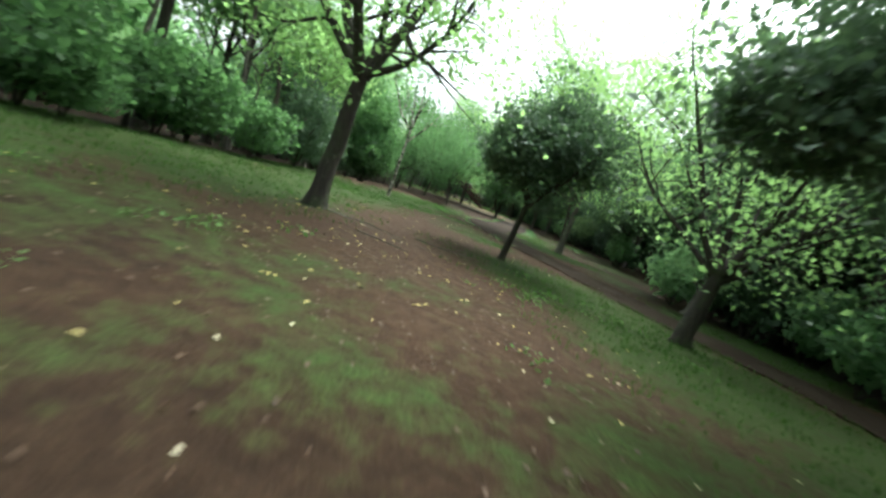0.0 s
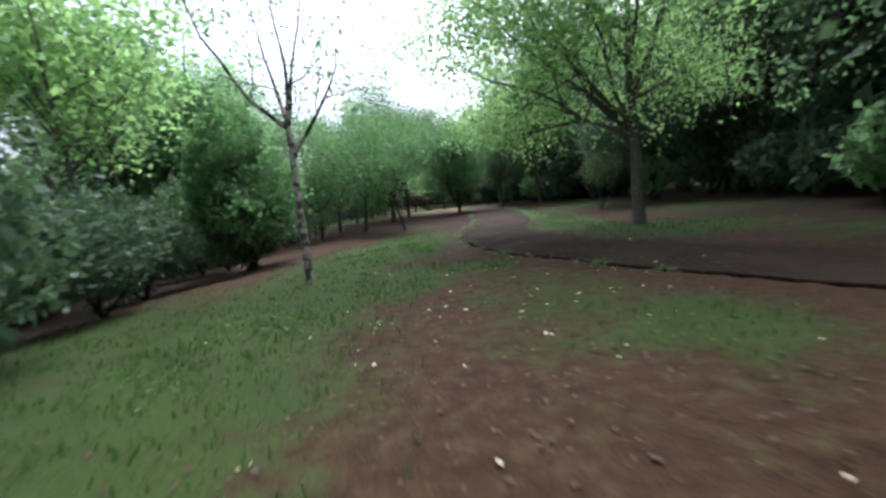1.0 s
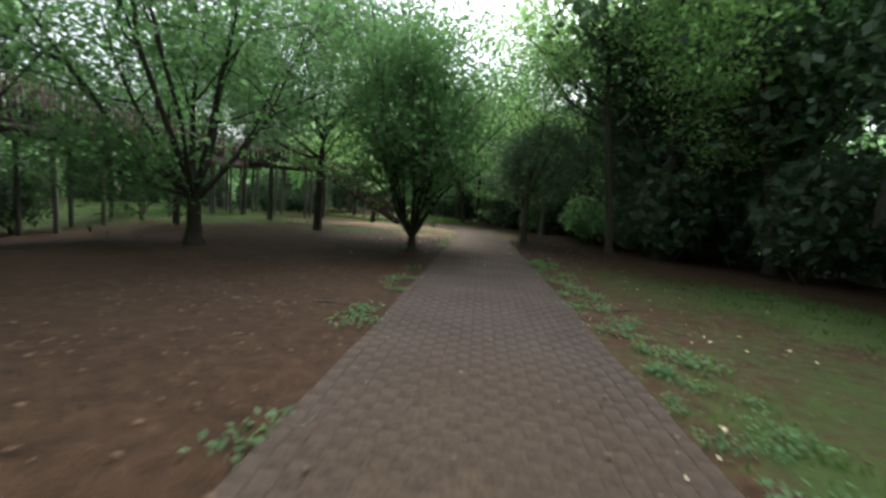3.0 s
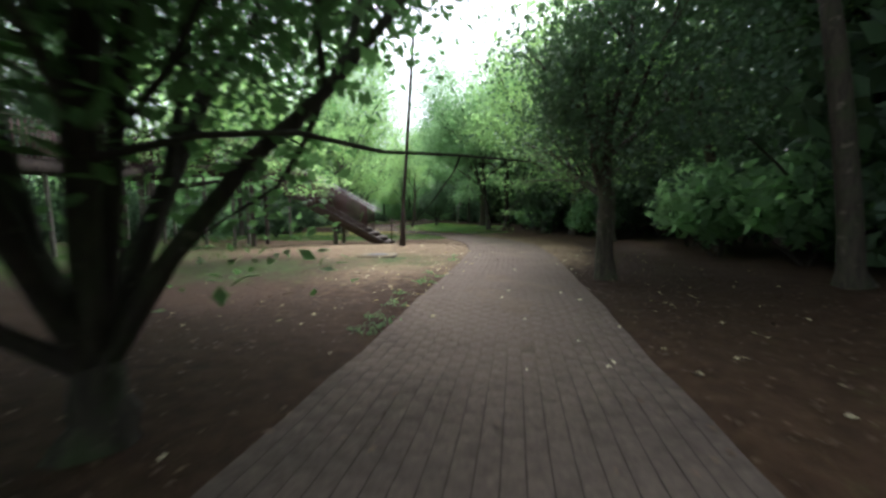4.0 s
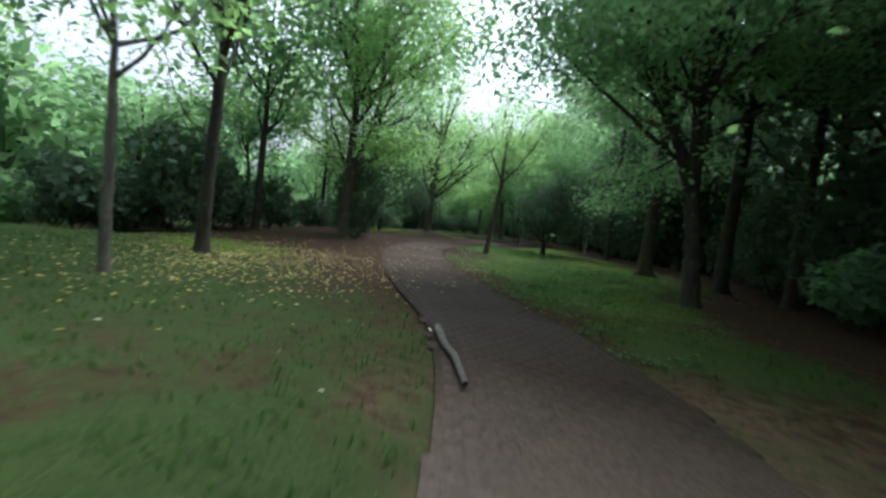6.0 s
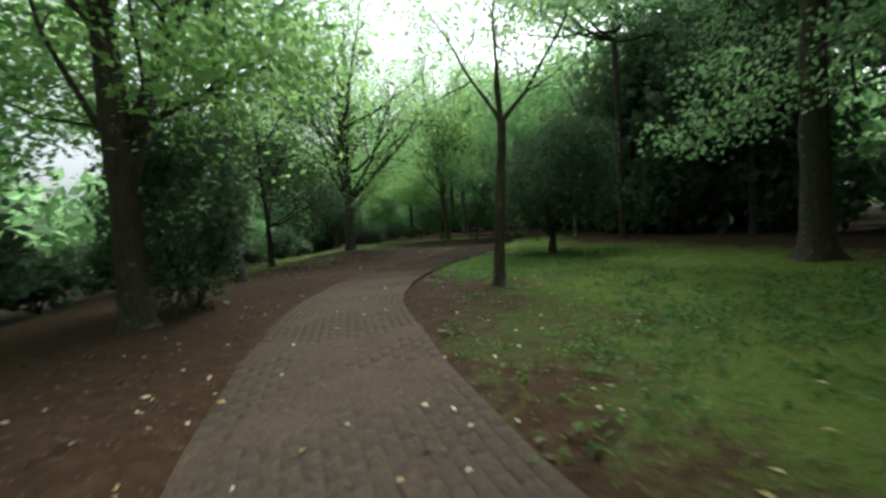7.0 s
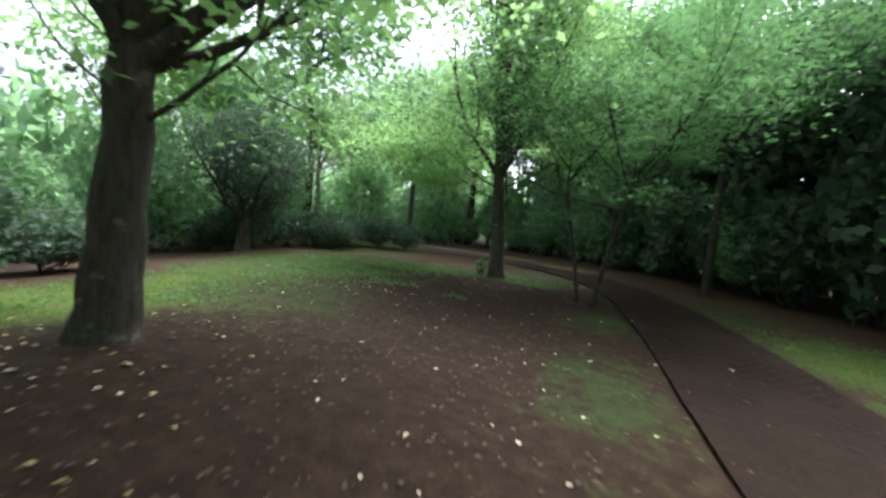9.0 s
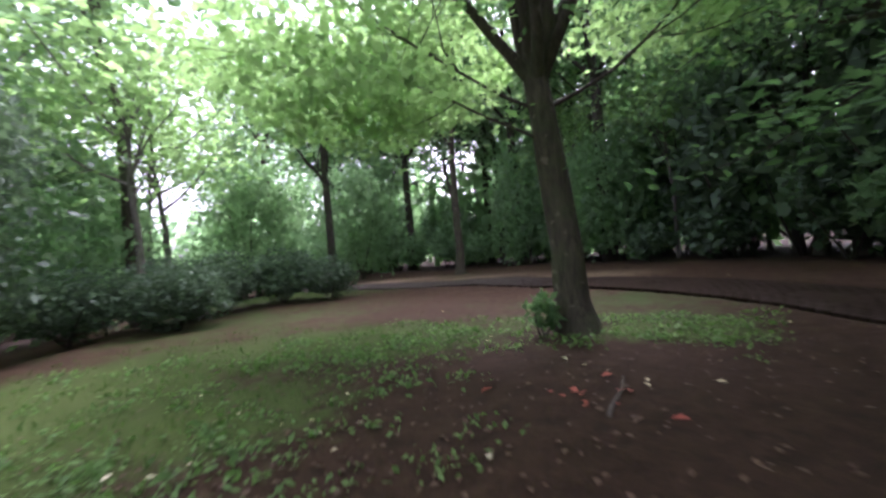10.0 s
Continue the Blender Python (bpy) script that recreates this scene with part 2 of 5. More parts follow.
M_LEAF_MID = foliage("cherry_leaf", (0.060, 0.116, 0.052), (0.116, 0.195, 0.090), 0.54)
# leaf tone and translucency raised to stand in for mist between the trees
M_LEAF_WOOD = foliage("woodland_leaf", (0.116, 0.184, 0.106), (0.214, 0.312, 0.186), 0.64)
M_LEAF_DARK = foliage("evergreen_leaf", (0.050, 0.084, 0.050), (0.100, 0.148, 0.088), 0.30, 0.55, 0.22)
M_LEAF_PALE = foliage("pale_spray_leaf", (0.085, 0.125, 0.060), (0.19, 0.24, 0.12), 0.35)
M_GRASS = foliage("grass_blade", (0.028, 0.062, 0.013), (0.062, 0.120, 0.026), 0.38)
M_MOSS_GRASS = foliage("mossy_grass_blade", (0.092, 0.146, 0.030), (0.190, 0.258, 0.062), 0.40)
M_LAWN_WEED = foliage("lawn_weed_leaf", (0.052, 0.104, 0.030), (0.118, 0.205, 0.062), 0.38)
M_FALLEN_PALE = foliage("fallen_pale_leaf", (0.36, 0.31, 0.20), (0.62, 0.56, 0.40), 0.25)
M_FALLEN_YELLOW = foliage("fallen_yellow_leaf", (0.24, 0.185, 0.06), (0.46, 0.38, 0.17), 0.3)
M_FALLEN_BROWN = foliage("fallen_brown_leaf", (0.042, 0.026, 0.017), (0.105, 0.066, 0.040), 0.15)
M_FALLEN_RED = foliage("fallen_red_leaf", (0.20, 0.045, 0.030), (0.38, 0.10, 0.07), 0.2)
M_WOOD = plain("weathered_dark_timber", (0.030, 0.021, 0.017), (0.075, 0.054, 0.044), 9, 0.85, bump=0.5)
M_POST = plain("painted_brown_post", (0.032, 0.020, 0.016), (0.060, 0.040, 0.033), 7, 0.6)
M_CLOD = plain("crumbled_soil", (0.085, 0.056, 0.035), (0.150, 0.104, 0.068), 22, 0.95, bump=0.8)
M_POST_GREY = plain("weathered_grey_post", (0.07, 0.062, 0.052), (0.16, 0.145, 0.12), 9, 0.85, bump=0.4)
M_SLAT = plain("reddish_brown_slat", (0.040, 0.020, 0.016), (0.070, 0.038, 0.031), 7, 0.8)
M_RAIL = plain("worn_steel_rail", (0.20, 0.19, 0.18), (0.34, 0.33, 0.31), 12, 0.45, 0.8)
M_CONCRETE = plain("mossy_concrete", (0.070, 0.064, 0.045), (0.120, 0.108, 0.076), 8, 0.92, bump=0.5)
M_STRIP = plain("dull_metal_strip", (0.10, 0.09, 0.085), (0.20, 0.185, 0.17), 12, 0.6, 0.3)
M_SLAB = plain("sandy_mossy_slab", (0.090, 0.076, 0.042), (0.165, 0.130, 0.080), 6, 0.95, bump=0.6)
M_SIDE_SHADE = plain("slab_side_shade", (0.010, 0.008, 0.006), (0.024, 0.018, 0.013), 14, 0.95)
M_BIRCH = mottled_bark()
M_IRON = plain("cast_iron", (0.035, 0.032, 0.030), (0.07, 0.062, 0.055), 30, 0.7, 0.3)


# ---- mesh helpers ----
CAM_LINE = np.array([eye for _, eye, _, _ in PATH])
FLOWN = np.concatenate([np.linspace(a, c, 12) for a, c in zip(CAM_LINE[:-1], CAM_LINE[1:])])


def clear_of_flight(points, root, gap=1.5):
    """Which points keep clear of the camera's route, so that no near leaf fills the view."""
    w = points @ np.array(root.matrix_world.to_3x3()).T + np.array(root.matrix_world.translation)
    near = np.full(len(w), 99.0)
    for lo in range(0, len(w), 8000):
        part_w = w[lo : lo + 8000]
        d = np.linalg.norm(part_w[:, None] - FLOWN[None, ::3], axis=2)
        near[lo : lo + 8000] = d.min(1)
    return near > gap


class Geo:
    """Vertices and quads gathered as arrays."""

    def __init__(self):
        self.v, self.q, self.n = [], [], 0

    def add(self, verts, quads):
        verts = np.asarray(verts, float).reshape(-1, 3)
        self.v.append(verts)
        self.q.append(np.asarray(quads, np.int64).reshape(-1, 4) + self.n)
        self.n += len(verts)

    def mesh(self, name, mat, smooth=False):
        v = np.concatenate(self.v).astype(np.float32)
        q = np.concatenate(self.q).astype(np.int32)
        me = bpy.data.meshes.new(name)
        me.vertices.add(len(v))
        me.vertices.foreach_set("co", v.ravel())
        me.loops.add(q.size)
        me.loops.foreach_set("vertex_index", q.ravel())
        me.polygons.add(len(q))
        me.polygons.foreach_set("loop_start", np.arange(0, q.size, 4, dtype=np.int32))
        if smooth:
            me.polygons.foreach_set("use_smooth", np.ones(len(q), bool))
        me.update(calc_edges=True)
        me.validate()
        me.materials.append(mat)
        return me


def part(name, geo, mat, parent=None, label="", smooth=False):
    ob = new(name, geo.mesh(name, mat, smooth))
    if parent is not None:
        ob.parent = parent
    if label:
        tagged(ob, label)
    return ob


def thing(name, label, category, m, group="", kind=""):
    ob = new(name)
    ob.empty_display_size = 0.2
    ob.matrix_world = m
    return tagged(ob, label, category, group, kind)


def tube(geo, pts, radii, sides=8, cap=False):
    pts, radii = np.asarray(pts, float), np.asarray(radii, float)
    tan = np.gradient(pts, axis=0)
    tan /= np.linalg.norm(tan, axis=1)[:, None] + 1e-9
    ref = np.array([1.0, 0.13, 0.07]) if abs(tan.mean(0)[0]) < 0.8 * np.linalg.norm(tan.mean(0)) else np.array([0.1, 1.0, 0.05])
    a = np.cross(tan, ref)
    a /= np.linalg.norm(a, axis=1)[:, None] + 1e-9
    b = np.cross(tan, a)
    ang = np.arange(sides) * 2 * math.pi / sides
    ring = np.cos(ang)[None, :, None] * a[:, None] + np.sin(ang)[None, :, None] * b[:, None]
    r = radii[:, None, None] if radii.ndim == 1 else radii[:, :, None]
    v = pts[:, None] + ring * r
    i, j = np.meshgrid(np.arange(len(pts) - 1), np.arange(sides), indexing="ij")
    k = (j + 1) % sides
    q = np.stack([i * sides + j, i * sides + k, (i + 1) * sides + k, (i + 1) * sides + j], -1)
    geo.add(v, q)
    if cap:
        top = (len(pts) - 1) * sides
        geo.add(v[-1], [[0, s, s + 1, s + 2] if s + 2 < sides else [0, s, s + 1, s + 1] for s in range(1, sides - 1, 2) if s + 1 < sides and s + 2 < sides])


def box(geo, lo, hi, m=None, bevel=0.0):
    """A box with chamfered long edges where bevel is given."""
    lo, hi = np.array(lo, float), np.array(hi, float)
    c = np.array([[x, y, z] for z in (0, 1) for y in (0, 1) for x in (0, 1)], float)
    quads = [[0, 2, 3, 1], [4, 5, 7, 6], [0, 1, 5, 4], [2, 6, 7, 3], [0, 4, 6, 2], [1, 3, 7, 5]]
    if bevel:
        mid = lo + (hi - lo) * c
        top = mid[4:].copy()
        top += np.where(c[4:] > 0.5, -bevel, bevel) * [1, 1, 0]
        low = mid.copy()
        low[4:, 2] -= bevel
        v = np.vstack([low, top])
        quads = [[0, 2, 3, 1], [0, 1, 5, 4], [2, 6, 7, 3], [0, 4, 6, 2], [1, 3, 7, 5],
                 [8, 9, 11, 10], [4, 5, 9, 8], [6, 10, 11, 7], [4, 8, 10, 6], [5, 7, 11, 9]]
    else:
        v = lo + (hi - lo) * c
    if m is not None:
        v = v @ np.array(m.to_3x3()).T + np.array(m.translation)
    geo.add(v, quads)


def leaves(geo, centres, size, rng, flat=0.6, fold=0.25, slim=0.62):
    """One four-cornered leaf at each centre, turned at random; flat: how level they lie."""
    n = len(centres)
    normal = rng.normal(size=(n, 3)) * (1 - flat) + [0, 0, flat]
    normal /= np.linalg.norm(normal, axis=1)[:, None] + 1e-9
    along = np.cross(normal, rng.normal(size=(n, 3)))
    along /= np.linalg.norm(along, axis=1)[:, None] + 1e-9
    side = np.cross(normal, along)
    s = size * rng.uniform(0.6, 1.3, (n, 1))
    tip, tail = centres + along * s * 0.6, centres - along * s * 0.5
    drop = normal * s * fold * 0.3
    left, right = centres + side * s * slim * 0.5 + drop, centres - side * s * slim * 0.5 + drop
    v = np.stack([tail, right, tip, left], 1).reshape(-1, 3)
    geo.add(v, np.arange(4 * n).reshape(n, 4))


def wander(rng, start, way, length, segs=7, up=0.12, wob=0.12):
    """A crooked line that bends upwards by up a step."""
    pts, d = [np.array(start, float)], np.array(way, float) / np.linalg.norm(way)
    for _ in range(segs):
        d = d + rng.normal(size=3) * wob + [0, 0, up]
        d /= np.linalg.norm(d)
        pts.append(pts[-1] + d * length / segs)
    return np.array(pts)


def direction(az, el):
    a, e = radians(az), radians(el)
    return np.array([math.cos(a) * math.cos(e), math.sin(a) * math.cos(e), math.sin(e)])


def lumpy(rng, n, centre, radii, hollow=0.5, lumps=9):
    """Points in an uneven ball with bays and gaps, thicker towards its skin."""
    d = rng.normal(size=(n, 3))
    d /= np.linalg.norm(d, axis=1)[:, None]
    knobs = rng.normal(size=(lumps, 3))
    knobs /= np.linalg.norm(knobs, axis=1)[:, None]
    bulge = 0.68 + 0.38 * np.exp(6.5 * ((d @ knobs.T).max(1) - 1))
    r = (hollow + (1 - hollow) * rng.uniform(0, 1, n) ** 0.6) * bulge * rng.normal(1, 0.05, n)
    keep = np.sin(d[:, 0] * 9 + knobs[0, 0] * 7) * np.sin(d[:, 1] * 8 + knobs[1, 1] * 9) * np.sin(d[:, 2] * 9 + knobs[2, 2] * 8) < 0.42
    return (np.array(centre) + d * np.array(radii) * r[:, None])[keep]


def tree(name, label, at, height=2.6, r=0.18, limbs=(), n_limbs=5, limb_len=3.0, elev=(25, 60), up=0.10, leaf_n=5000, leaf_size=0.11,
         cloud=0.35, flat=0.55, balls=(), bark_mat=None, leaf_mat=None, flare=1.7, lean=(0.0, 0.0), seed=1, leader=0.0, subs=5, low=0.35,
         turn=0.0, group="", category="tree", bare=0.0, sides=10, twigs=2):
    """A tree from its foot: a flared trunk to the fork, limbs that branch twice, and a crown of single leaves round the twigs."""
    rng = np.random.default_rng(seed)
    limb_len, cloud = limb_len * 1.15, cloud * 1.25
    root = thing(name, label, category, pose(*at, 0, 0, turn), group)
    bark_mat, leaf_mat = bark_mat or M_BARK, leaf_mat or M_LEAF_MID
    trunk, crown = Geo(), Geo()
    segs = 9
    hs = np.linspace(0, 1, segs + 1) ** 1.3 * height
    line = np.stack([lean[0] * (hs / height) ** 1.2, lean[1] * (hs / height) ** 1.2, hs - 0.12], 1)
    line[1:-1, :2] += rng.normal(size=(segs - 1, 2)) * r * 0.07
    taper = r * (1 - 0.28 * hs / height)
    ang = np.arange(sides) * 2 * math.pi / sides
    buttress = 1 + 0.28 * np.sin(ang * 3 + seed)[None, :] * np.exp(-hs / (r * 1.1))[:, None]
    radii = (taper * (1 + (flare - 1) * np.exp(-hs / (r * 1.0))))[:, None] * buttress * (1 + rng.normal(size=(segs + 1, sides)) * 0.035)
    tube(trunk, line, radii, sides)
    top, top_r = line[-1], taper[-1]
    if leader:
        up_line = wander(rng, top - [0, 0, 0.05], (lean[0] * 0.2, lean[1] * 0.2, 1), leader, 8, 0.1, 0.07)
        tube(trunk, up_line, np.linspace(top_r * 0.95, top_r * 0.18, 9), 8)
    part("trunk", trunk, bark_mat, root, smooth=True)
    plan = list(limbs)
    for k in range(n_limbs):
        az = 360 * (k + rng.uniform(-0.3, 0.3)) / n_limbs + seed * 37
        z = height * rng.uniform(0.82, 1.0) if not leader else height + leader * rng.uniform(0.0, 0.75)
        plan.append((z, az, rng.uniform(*elev), limb_len * rng.uniform(0.75, 1.2), top_r * rng.uniform(0.4, 0.62)))
    spots = []
    for z, az, el, length, lr in plan:
        g = Geo()
        u = min(z / height, 1.0)
        start = np.array([lean[0] * u**1.2, lean[1] * u**1.2, z - 0.12])
        if leader and z > height:
            start = up_line[min(int((z - height) / leader * 8), 8)]
        limb = wander(rng, start, direction(az, el), length, 8, up, 0.10)
        tube(g, limb, np.linspace(lr, lr * 0.16, 9) * np.r_[1.25, np.ones(8)], 7 if twigs else 5)
        for _ in range(subs):
            i = rng.integers(2, 8)
            d = limb[i] - limb[i - 1]
            d = d / np.linalg.norm(d) + rng.normal(size=3) * 0.65
            sub_len = length * rng.uniform(0.28, 0.55)
            sub = wander(rng, limb[i], d, sub_len, 5, up * 0.6, 0.16)
            r0 = lr * (1 - 0.84 * i / 8) * 0.6
            tube(g, sub, np.linspace(r0, max(r0 * 0.2, 0.004), 6), 5 if twigs else 3)
            for j in (2, 3, 4, 5):
                spots.append(sub[j])
            for _ in range(twigs):
                j = rng.integers(1, 5)
                twig = wander(rng, sub[j], (sub[j + 1] - sub[j]) / np.linalg.norm(sub[j + 1] - sub[j]) + rng.normal(size=3) * 0.6, sub_len * 0.5, 3, 0.0, 0.2)
                tube(g, twig, np.linspace(max(r0 * 0.4, 0.005), 0.003, 4), 4)
                spots.extend(twig[1:])
        spots.extend(limb[6:])
        part("limb", g, bark_mat, root, smooth=True)
    if leaf_n and spots:
        spots = np.array(spots)
        spots = spots[rng.uniform(size=len(spots)) >= bare]
        weight = rng.exponential(1.0, len(spots)) + 0.12
        pick = spots[rng.choice(len(spots), leaf_n, p=weight / weight.sum())]
        c = pick + rng.normal(size=(leaf_n, 3)) * cloud * [1, 1, low / 0.6]
        leaves(crown, c[clear_of_flight(c, root)], leaf_size, rng, flat)
    for centre, radii3, count in balls:
        c = lumpy(rng, count, centre, radii3)
        leaves(crown, c[clear_of_flight(c, root, 1.9)], leaf_size, rng, flat * 0.6)
    if crown.n:
        part("crown", crown, leaf_mat, root)
    return root


def bush(name, label, at, radii=(1.2, 1.2, 1.0), count=2600, size=0.13, mat=None, seed=1, lift=0.0, group="", category="bush", stems=3):
    rng = np.random.default_rng(seed)
    root = thing(name, label, category, pose(*at), group)
    for k in range(stems):
        g = Geo()
        az = 360 * k / stems + rng.uniform(-20, 20)
        line = wander(rng, (0.05 * math.cos(az), 0.05 * math.sin(az), -0.05), direction(az, rng.uniform(50, 80)), (lift + radii[2]) * 1.1, 5, 0.05, 0.14)
        tube(g, line, np.linspace(0.03, 0.008, 6) * (0.6 + radii[2] * 0.4), 5)
        part("stem", g, M_BARK_DARK, root, smooth=True)
    c = Geo()
    pts = lumpy(rng, count, (0, 0, lift + radii[2] * 0.85), radii, 0.35)
    pts = pts[pts[:, 2] > 0.02]
    leaves(c, pts, size, rng, 0.3)
    part("foliage", c, mat or M_LEAF_DARK, root)
    return root


# ---- the plan: path centre line, ground zones ----
CENTRE = np.array([(9.5, -24.5), (6.5, -20.3), (4.1, -17.0), (1.9, -13.6), (0.15, -11.15), (-0.6, -9.2), (-1.0, -7.0), (-0.95, -5.5), (-0.5, -2.8), (-0.1, 0.0),
                   (0.0, 3.0), (0.0, 10.0), (0.0, 18.0), (-0.05, 22.0), (-0.3, 25.0), (-1.0, 28.0), (-2.0, 30.8), (-3.3, 33.6), (-4.6, 35.6), (-6.8, 38.0),
                   (-9.3, 41.3), (-10.7, 43.7), (-11.8, 46.0), (-12.35, 48.8), (-12.2, 51.8), (-11.9, 54.1), (-11.7, 58.5), (-11.5, 61.1), (-11.3, 64.2),
                   (-11.3, 67.5), (-12.0, 70.4), (-14.1, 73.9), (-18.1, 77.1), (-23.8, 79.1), (-29.6, 80.1)])


def smooth_line(p, step=0.05):
    """A smooth line through the points, cut into even steps."""
    e = np.vstack([2 * p[0] - p[1], p, 2 * p[-1] - p[-2]])
    out = []
    for i in range(1, len(e) - 2):
        a, b, c, d = e[i - 1 : i + 3]
        t = np.linspace(0, 1, 40, endpoint=False)[:, None]
        out.append(0.5 * (2 * b + (c - a) * t + (2 * a - 5 * b + 4 * c - d) * t**2 + (3 * b - a - 3 * c + d) * t**3))
    out = np.vstack([*out, p[-1:]])
    s = np.r_[0, np.cumsum(np.linalg.norm(np.diff(out, axis=0), axis=1))]
    even = np.arange(0, s[-1], step)
    return np.stack([np.interp(even, s, out[:, k]) for k in (0, 1)], 1)


WAY = smooth_line(CENTRE)
WAY_TAN = np.gradient(WAY, axis=0)
WAY_TAN /= np.linalg.norm(WAY_TAN, axis=1)[:, None]
WAY_NOR = np.stack([WAY_TAN[:, 1], -WAY_TAN[:, 0]], 1)


def half_width(y):
    return np.interp(y, [-20, -6, 0, 24, 32, 40], [1.12, 1.12, 1.25, 1.25, 1.1, 1.03])


def to_way(x, y):
    """Distance from the path's centre line, and the y of the nearest point of it; to the right is positive."""
    x, y = np.ravel(x), np.ravel(y)
    near, foot = np.full(len(x), 1e9), np.zeros(len(x), int)
    coarse = WAY[::8]
    for lo in range(0, len(x), 20000):
        d = np.hypot(x[lo : lo + 20000, None] - coarse[None, :, 0], y[lo : lo + 20000, None] - coarse[None, :, 1])
        foot[lo : lo + 20000] = d.argmin(1) * 8
    off = np.stack([x, y], 1) - WAY[foot]
    return (off * WAY_NOR[foot]).sum(1), (off * WAY_TAN[foot]).sum(1), foot


def blobs(x, y, zone):
    out = np.zeros_like(x)
    for bx, by, rx, ry in zone:
        out = np.maximum(out, np.exp(-(((x - bx) / rx) ** 2 + ((y - by) / ry) ** 2) * 0.75))
    return out


GRASS_SOUTH = [(-4.6, -22.5, 2.2, 3.2), (-4.9, -18, 1.9, 3), (2.4, -21, 2.8, 2.2), (4.0, -23.5, 2.2, 2.4), (-5.0, -14.5, 1.7, 3), (-5.0, -11, 1.5, 3),
               (-4.3, -8.5, 1.7, 2.8), (-3.8, -5.6, 1.3, 2.5), (-3.2, -13.2, 0.9, 1.5), (-1.9, -12.6, 0.7, 0.8), (0.0, -16.5, 0.9, 1.0), (3.2, -9.4, 2.2, 1.8),
               (1.6, -6.3, 1.2, 1.8), (1.8, -4.0, 1.2, 1.5), (-5.6, -28, 1.8, 3), (-7.2, -24, 1.6, 5), (-7.4, -17, 1.4, 4), (6.5, -27, 3, 4), (7.5, -18, 2.4, 2.5)]
GRASS_MIDDLE = [(1.9, 0.9, 0.5, 3), (2.6, -1.2, 0.9, 1), (5.6, 7.4, 1.6, 3), (-16, 33, 12, 3), (-18, 20, 8, 7), (-9, 30.3, 4, 1.5),
                (-4.6, 31, 1.2, 1.4), (-1.9, 36.5, 1.5, 1.5)]
GRASS_NORTH = [(-12.6, 37.0, 2.0, 1.2), (-5, 42.8, 2.6, 2.6), (-3.4, 39.6, 1.7, 2.2), (-6.2, 47, 2.6, 2.6), (-3.8, 47, 2.4, 2.4), (-9.2, 51.5, 1.7, 2.3),
               (-7.3, 54.6, 3, 2.6), (-9.1, 58.2, 1.6, 3), (-8.9, 62.5, 1.5, 2), (-20, 58.7, 1.5, 1.5), (-20.8, 65, 1.8, 4), (-20.4, 55.5, 1.1, 2.5), (-19.2, 51.5, 0.8, 2), (-20.6, 61, 1.1, 2.5), 
               (-18.6, 68.2, 2.4, 1.1), (-14.4, 67.6, 1.0, 0.7), (-19.2, 65.8, 1.2, 0.9), (-24, 76.3, 4, 2), (-5, 50.5, 3, 2.5), (-8.9, 49.5, 1.5, 1.3), (-10.1, 50.6, 0.8, 1.7)]
SAND = [(-17.5, 77.6, 3, 1.2), (-13.2, 75.2, 1.6, 1.4), (-2.3, 20.4, 1.1, 2.2), (-2.6, 23.6, 2.3, 3), (-4.2, 23.0, 2.2, 2.2), (-0.6, 28, 2.0, 2.6), (-2.4, 31.5, 1.7, 2.6), (-6, 24.6, 3.4, 2.0), (-2.6, 20.2, 1.2, 2.6), (1.5, 25.2, 0.8, 2.4), (1.4, 22, 0.6, 2.0), (-22, 79.5, 5, 0.9)]
# where tree shade is put into the soil's colour
SOIL_SHADE = [(8.0, -5.0, 3.6, 6.0), (8.6, 5.0, 3.6, 7.0), (6.4, -13.2, 2.0, 3.0), (0.2, -29.3, 3.0, 1.5), (-2.6, -28.0, 2.0, 2.0), (-15.5, 55, 4, 7), (-15.5, 63, 4, 6), (-13.5, 48, 3, 4), (-5, 5, 4, 7), (-4, 12, 4, 5), (3, 20, 3, 6), (-9, 8, 5, 8), (-8, 16, 4, 4), (-6.5, 18.0, 2.6, 2.6), (-12, 50, 3, 4), (3.4, 25, 1.6, 4)]
THIN_GRASS = [(7.0, -4.0, 3.0, 5.0), (6.6, 5.0, 3.0, 5.0), (5.2, -12.6, 1.6, 3.0), (-10.6, 36.0, 2.2, 1.6), (-8.7, 35.2, 1.3, 1.5), (3.2, 3.0, 2.4, 4), (3.6, 9, 2, 4), (-4.0, -0.6, 1.4, 1.6), (-0.5, -26, 3, 3), (-1.0, -15.5, 1.6, 3), (-3, 21, 2, 2), (-18.5, 61, 1.8, 3), (-10, 66, 2, 3), (-14, 70, 3, 2), (-13.4, 59.4, 0.9, 1.8), (-12.9, 63, 1.0, 1.4), (-6.0, 19.0, 3.0, 2.4), (-2.5, -28, 2.8, 4), (-0.5, -27.5, 2.5, 3), (2.5, -27, 2, 3), (-22, 71, 4, 3), (-8, 44, 2, 2), (-15.5, 68.5, 3, 1)]
BARE = [(0.6, -29.2, 1.2, 0.6), (-1.6, -28.2, 1.0, 0.7), (0.5, -26.5, 1.0, 0.8), (-1.3, -25.1, 1.5, 0.8), (-0.6, -23.4, 2.0, 1.6), (-1.5, -20.5, 1.5, 2.5), (1.6, -25.9, 0.9, 0.7)]
LAWN = GRASS_SOUTH + GRASS_MIDDLE + GRASS_NORTH
